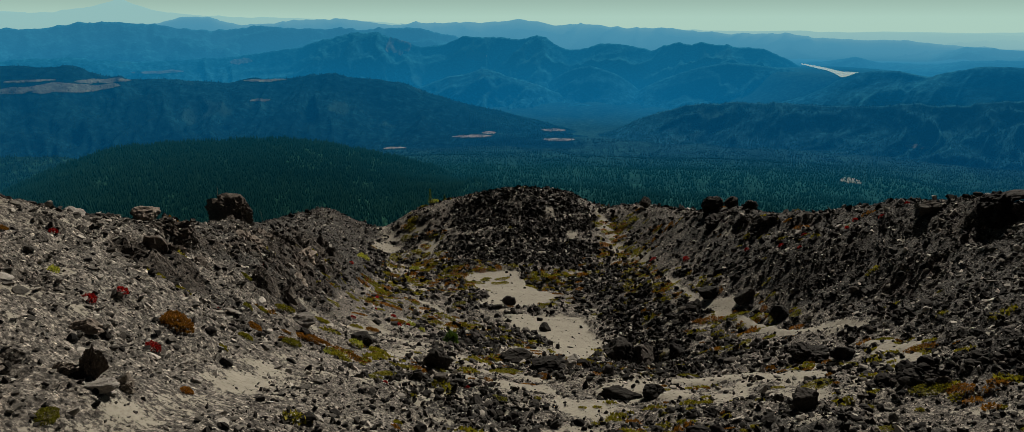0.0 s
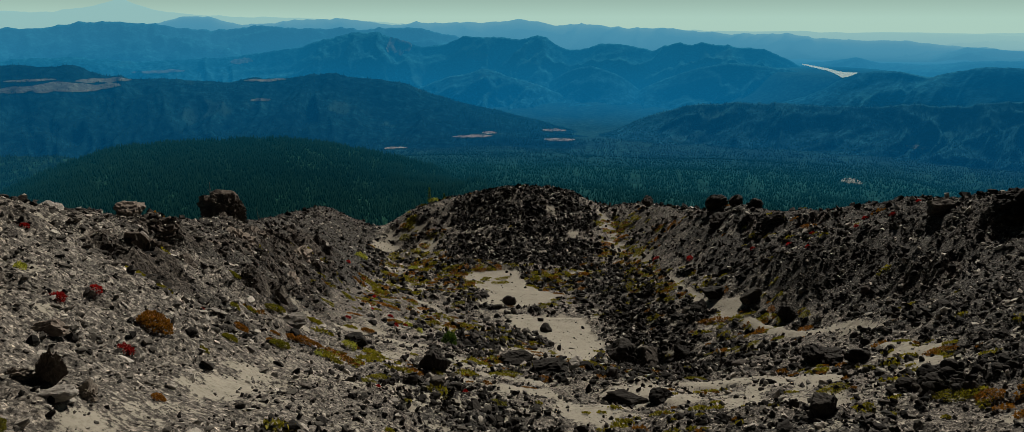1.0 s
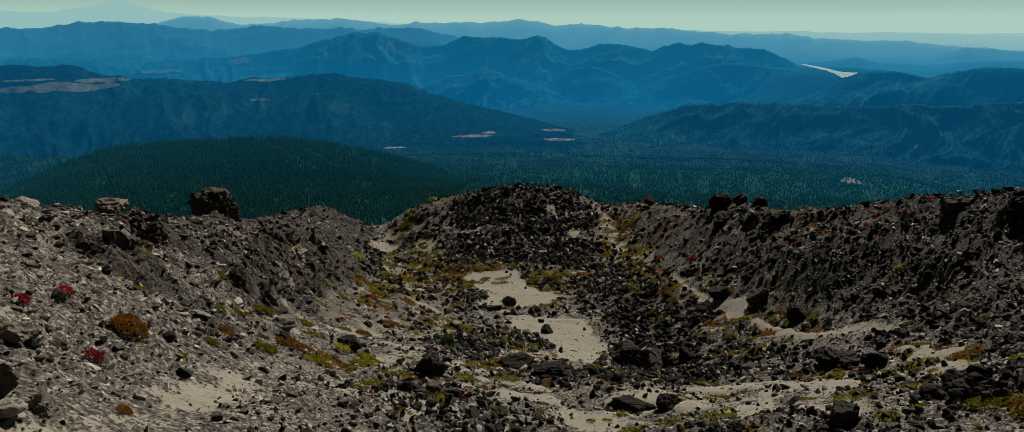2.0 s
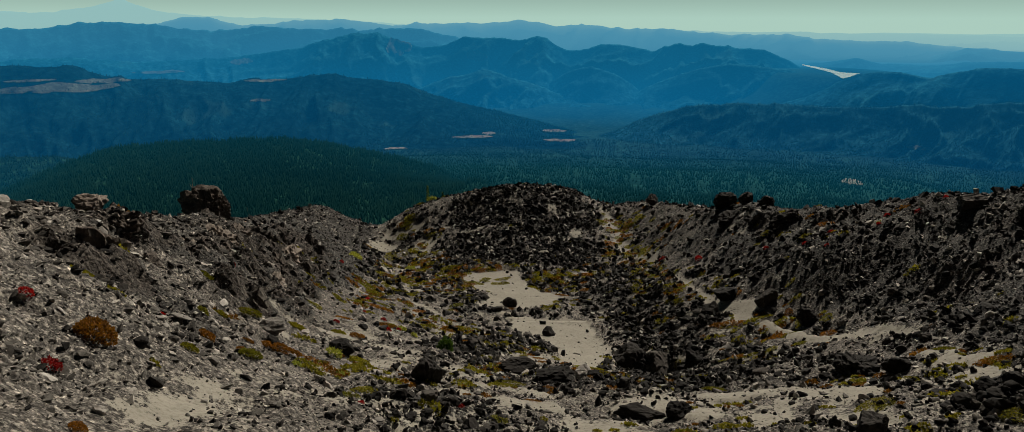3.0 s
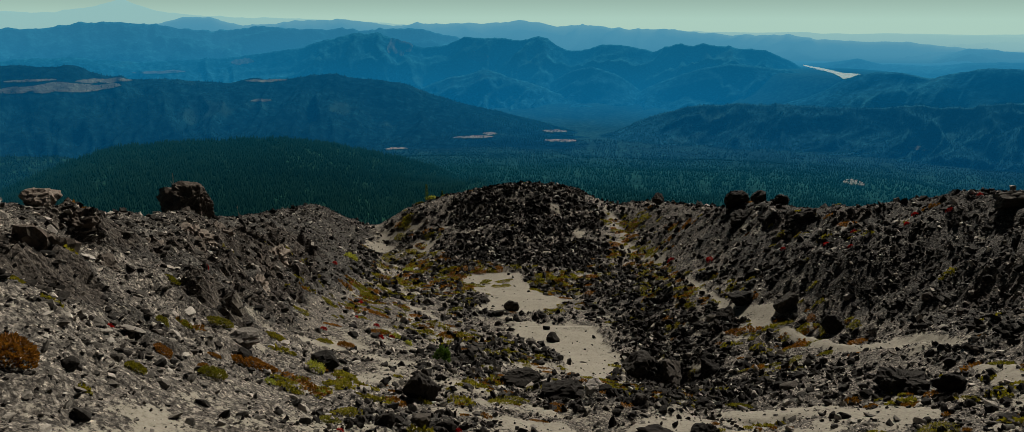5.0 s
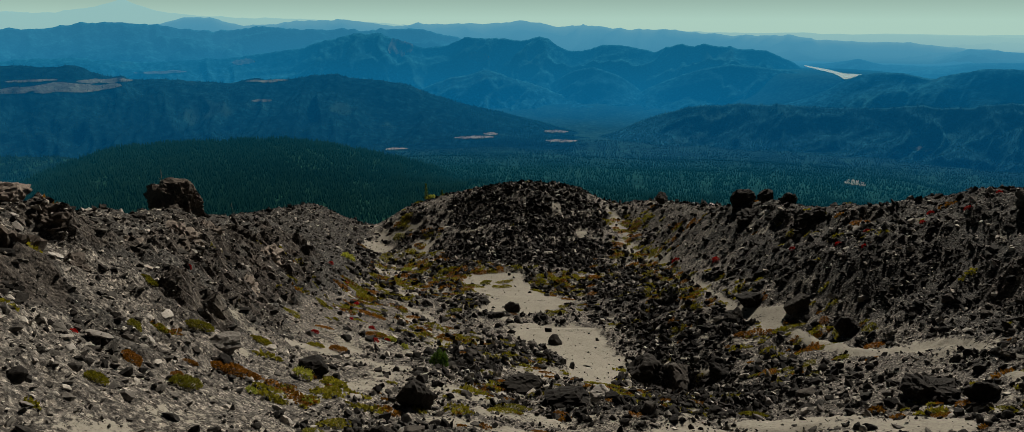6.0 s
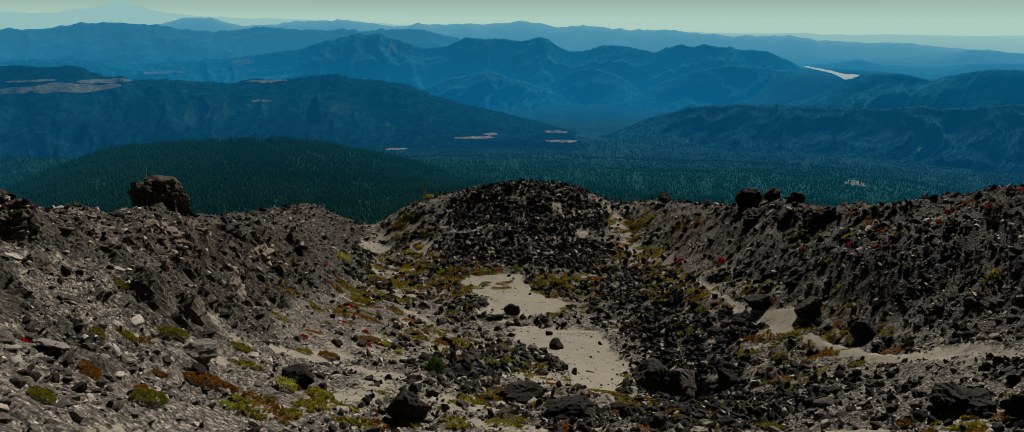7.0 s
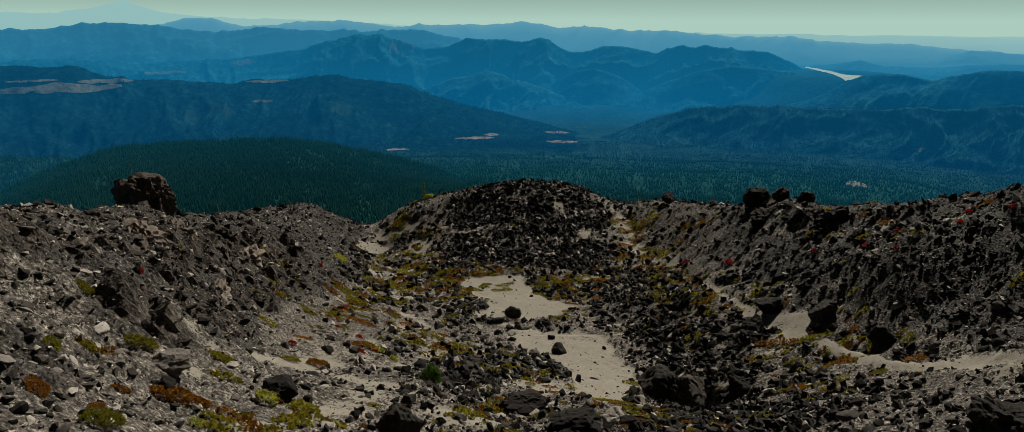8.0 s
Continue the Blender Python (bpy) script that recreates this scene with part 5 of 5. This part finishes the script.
def moss_patches(name, count, seed, mat, label):
    """The many further small moss cushions as one mass."""
    x, y = spread(count, seed, lambda x, y: clumpy(x, y, 0.22) ** 2 * (0.25 + smooth(0.05, 0.3, sample(ash, x, y))) * smooth(1.0, 0.5, sample(bare, x, y)) * (1 - 0.75 * sample(wall_r, x, y)) * (1 - 0.7 * sample(wall_l, x, y)) * (1 - 0.97 * sample(mound, x, y)) * (1 - 0.8 * lava_thick(x, y)) * (1 - 0.8 * sample(core, x, y)), -13, 22, 12, 90)
    rng = np.random.RandomState(seed + 1)
    parts, z = [], sample(H, x, y)
    for k in range(len(x)):
        n = 50
        a, r = rng.rand(n) * 6.283, np.sqrt(rng.rand(n))
        s = (0.08 + 0.20 * rng.rand() ** 2.5) * (1 + max(0, (y[k] - 30) / 60))
        px, py = x[k] + s * 1.3 * r * np.cos(a), y[k] + s * r * np.sin(a)
        c = np.stack([px, py, sample(H, px, py) + 0.25 * s * np.sqrt(1 - r * r) + 0.02], -1)
        d = rng.normal(size=(n, 3)) + [0, 0, 0.8]
        d /= np.linalg.norm(d, axis=1)[:, None]
        w = np.cross(d, rng.normal(size=(n, 3)))
        w /= np.linalg.norm(w, axis=1)[:, None]
        q = 0.16 * s + 0.012
        parts.append(np.stack([c - w * q, c + w * q, c + d * q * 2], 1).reshape(-1, 3))
    v = np.concatenate(parts)
    return tagged(new(name, tri_mesh(name, v, np.arange(len(v)).reshape(-1, 3), mat)), label, "moss", kind="stuff")


moss_patches("moss_patches", 1100, 53, MAT_MOSS, "small olive moss patches between stones")
moss_patches("rust_moss_patches", 450, 56, MAT_RUST, "small rust-brown moss patches between stones")


def sapling(x, y, tall, seed):
    """A thin young conifer: a tapered stem with drooping needled twigs."""
    rng = np.random.RandomState(seed)
    root = new("conifer_sapling")
    root.matrix_basis = pose(x, y, ground_at(x, y) - 0.05)
    tagged(root, "thin young conifer on the skyline of the crest", "tree")
    a = np.linspace(0, 6.283, 7)[:-1]
    ring = np.stack([np.cos(a), np.sin(a)], -1)
    zs = np.linspace(0, tall, 7)
    v = np.concatenate([np.concatenate([ring * 0.05 * (1 - 0.85 * z / tall) + [0.03 * math.sin(z * 2), 0], np.full((6, 1), z)], 1) for z in zs])
    f = [[i * 6 + k, i * 6 + (k + 1) % 6, i * 6 + 6 + k] for i in range(6) for k in range(6)] + [[i * 6 + (k + 1) % 6, i * 6 + 6 + (k + 1) % 6, i * 6 + 6 + k] for i in range(6) for k in range(6)]
    hang("trunk", tri_mesh("trunk", v, np.array(f), MAT_STALK), root)
    n = 700
    z = tall * (0.12 + 0.88 * rng.rand(n))
    r = 0.34 * (1.05 - z / tall) * rng.rand(n) * (0.5 + 0.5 * (np.sin(z * 14) > -0.2)) * tall / 2
    t = rng.rand(n) * 6.283
    c = np.stack([r * np.cos(t), r * np.sin(t), z - 0.25 * r], -1)
    d = np.stack([np.cos(t), np.sin(t), -0.2 + 0.6 * rng.rand(n)], -1)
    w = np.cross(d, rng.normal(size=(n, 3)))
    w /= np.linalg.norm(w, axis=1)[:, None]
    v = np.stack([c - w * 0.02, c + w * 0.02, c + d * 0.13], 1).reshape(-1, 3)
    hang("crown", tri_mesh("crown", v, np.arange(len(v)).reshape(-1, 3), MAT_GREEN), root)
    return root


sapling(-10.4, 87.2, 2.1, 1)
sapling(-8.6, 87.6, 1.0, 2)
for x, y, s, m in [(-9.9, 87.2, 2.3, 0), (-8.2, 87.6, 1.4, 2), (-5.8, 89.0, 1.6, 0), (-11.2, 86.4, 1.2, 2)]:
    plant(LIME[m % 2] if m == 0 else HEATH[m], x, y, s * 0.9, 50 * s, "yellow-green bush on the crest of the mound", "bush", "crest bushes")
FRESH = tuft_mesh("green_bush", 560, MAT_GREEN, 900, 0.32, 0.5, 0.06, 0.9)
plant(FRESH, -2.8, 29.7, 1.0, 0, "small fresh green bush beside rubble", "bush", "crest bushes")


def dead_stem(x, y, tall, lean):
    """A bare dead stalk with two short side twigs."""
    root = new("dead_stem")
    root.matrix_basis = pose(x, y, ground_at(x, y) - 0.05, 0, lean, 0)
    tagged(root, "bare grey dead stalk standing on the crest", "stalk", "dead stalks")
    bm = bmesh.new()
    bmesh.ops.create_cone(bm, segments=6, radius1=0.03, radius2=0.012, depth=tall, matrix=pose(0, 0, tall / 2))
    me = bpy.data.meshes.new("stalk")
    bm.to_mesh(me), bm.free()
    me.materials.append(MAT_STALK)
    hang("stalk", me, root)
    for z, r in ((0.55, 35), (0.8, -30)):
        bm = bmesh.new()
        bmesh.ops.create_cone(bm, segments=5, radius1=0.012, radius2=0.004, depth=0.3, matrix=pose(0, 0, tall * z, 0, r, 0) @ pose(0, 0, 0.15))
        me = bpy.data.meshes.new("twig")
        bm.to_mesh(me), bm.free()
        me.materials.append(MAT_STALK)
        hang("twig", me, root)
    return root


dead_stem(-17.4, 40.4, 3.2, 2)
dead_stem(-21.6, 59.0, 2.0, -4)
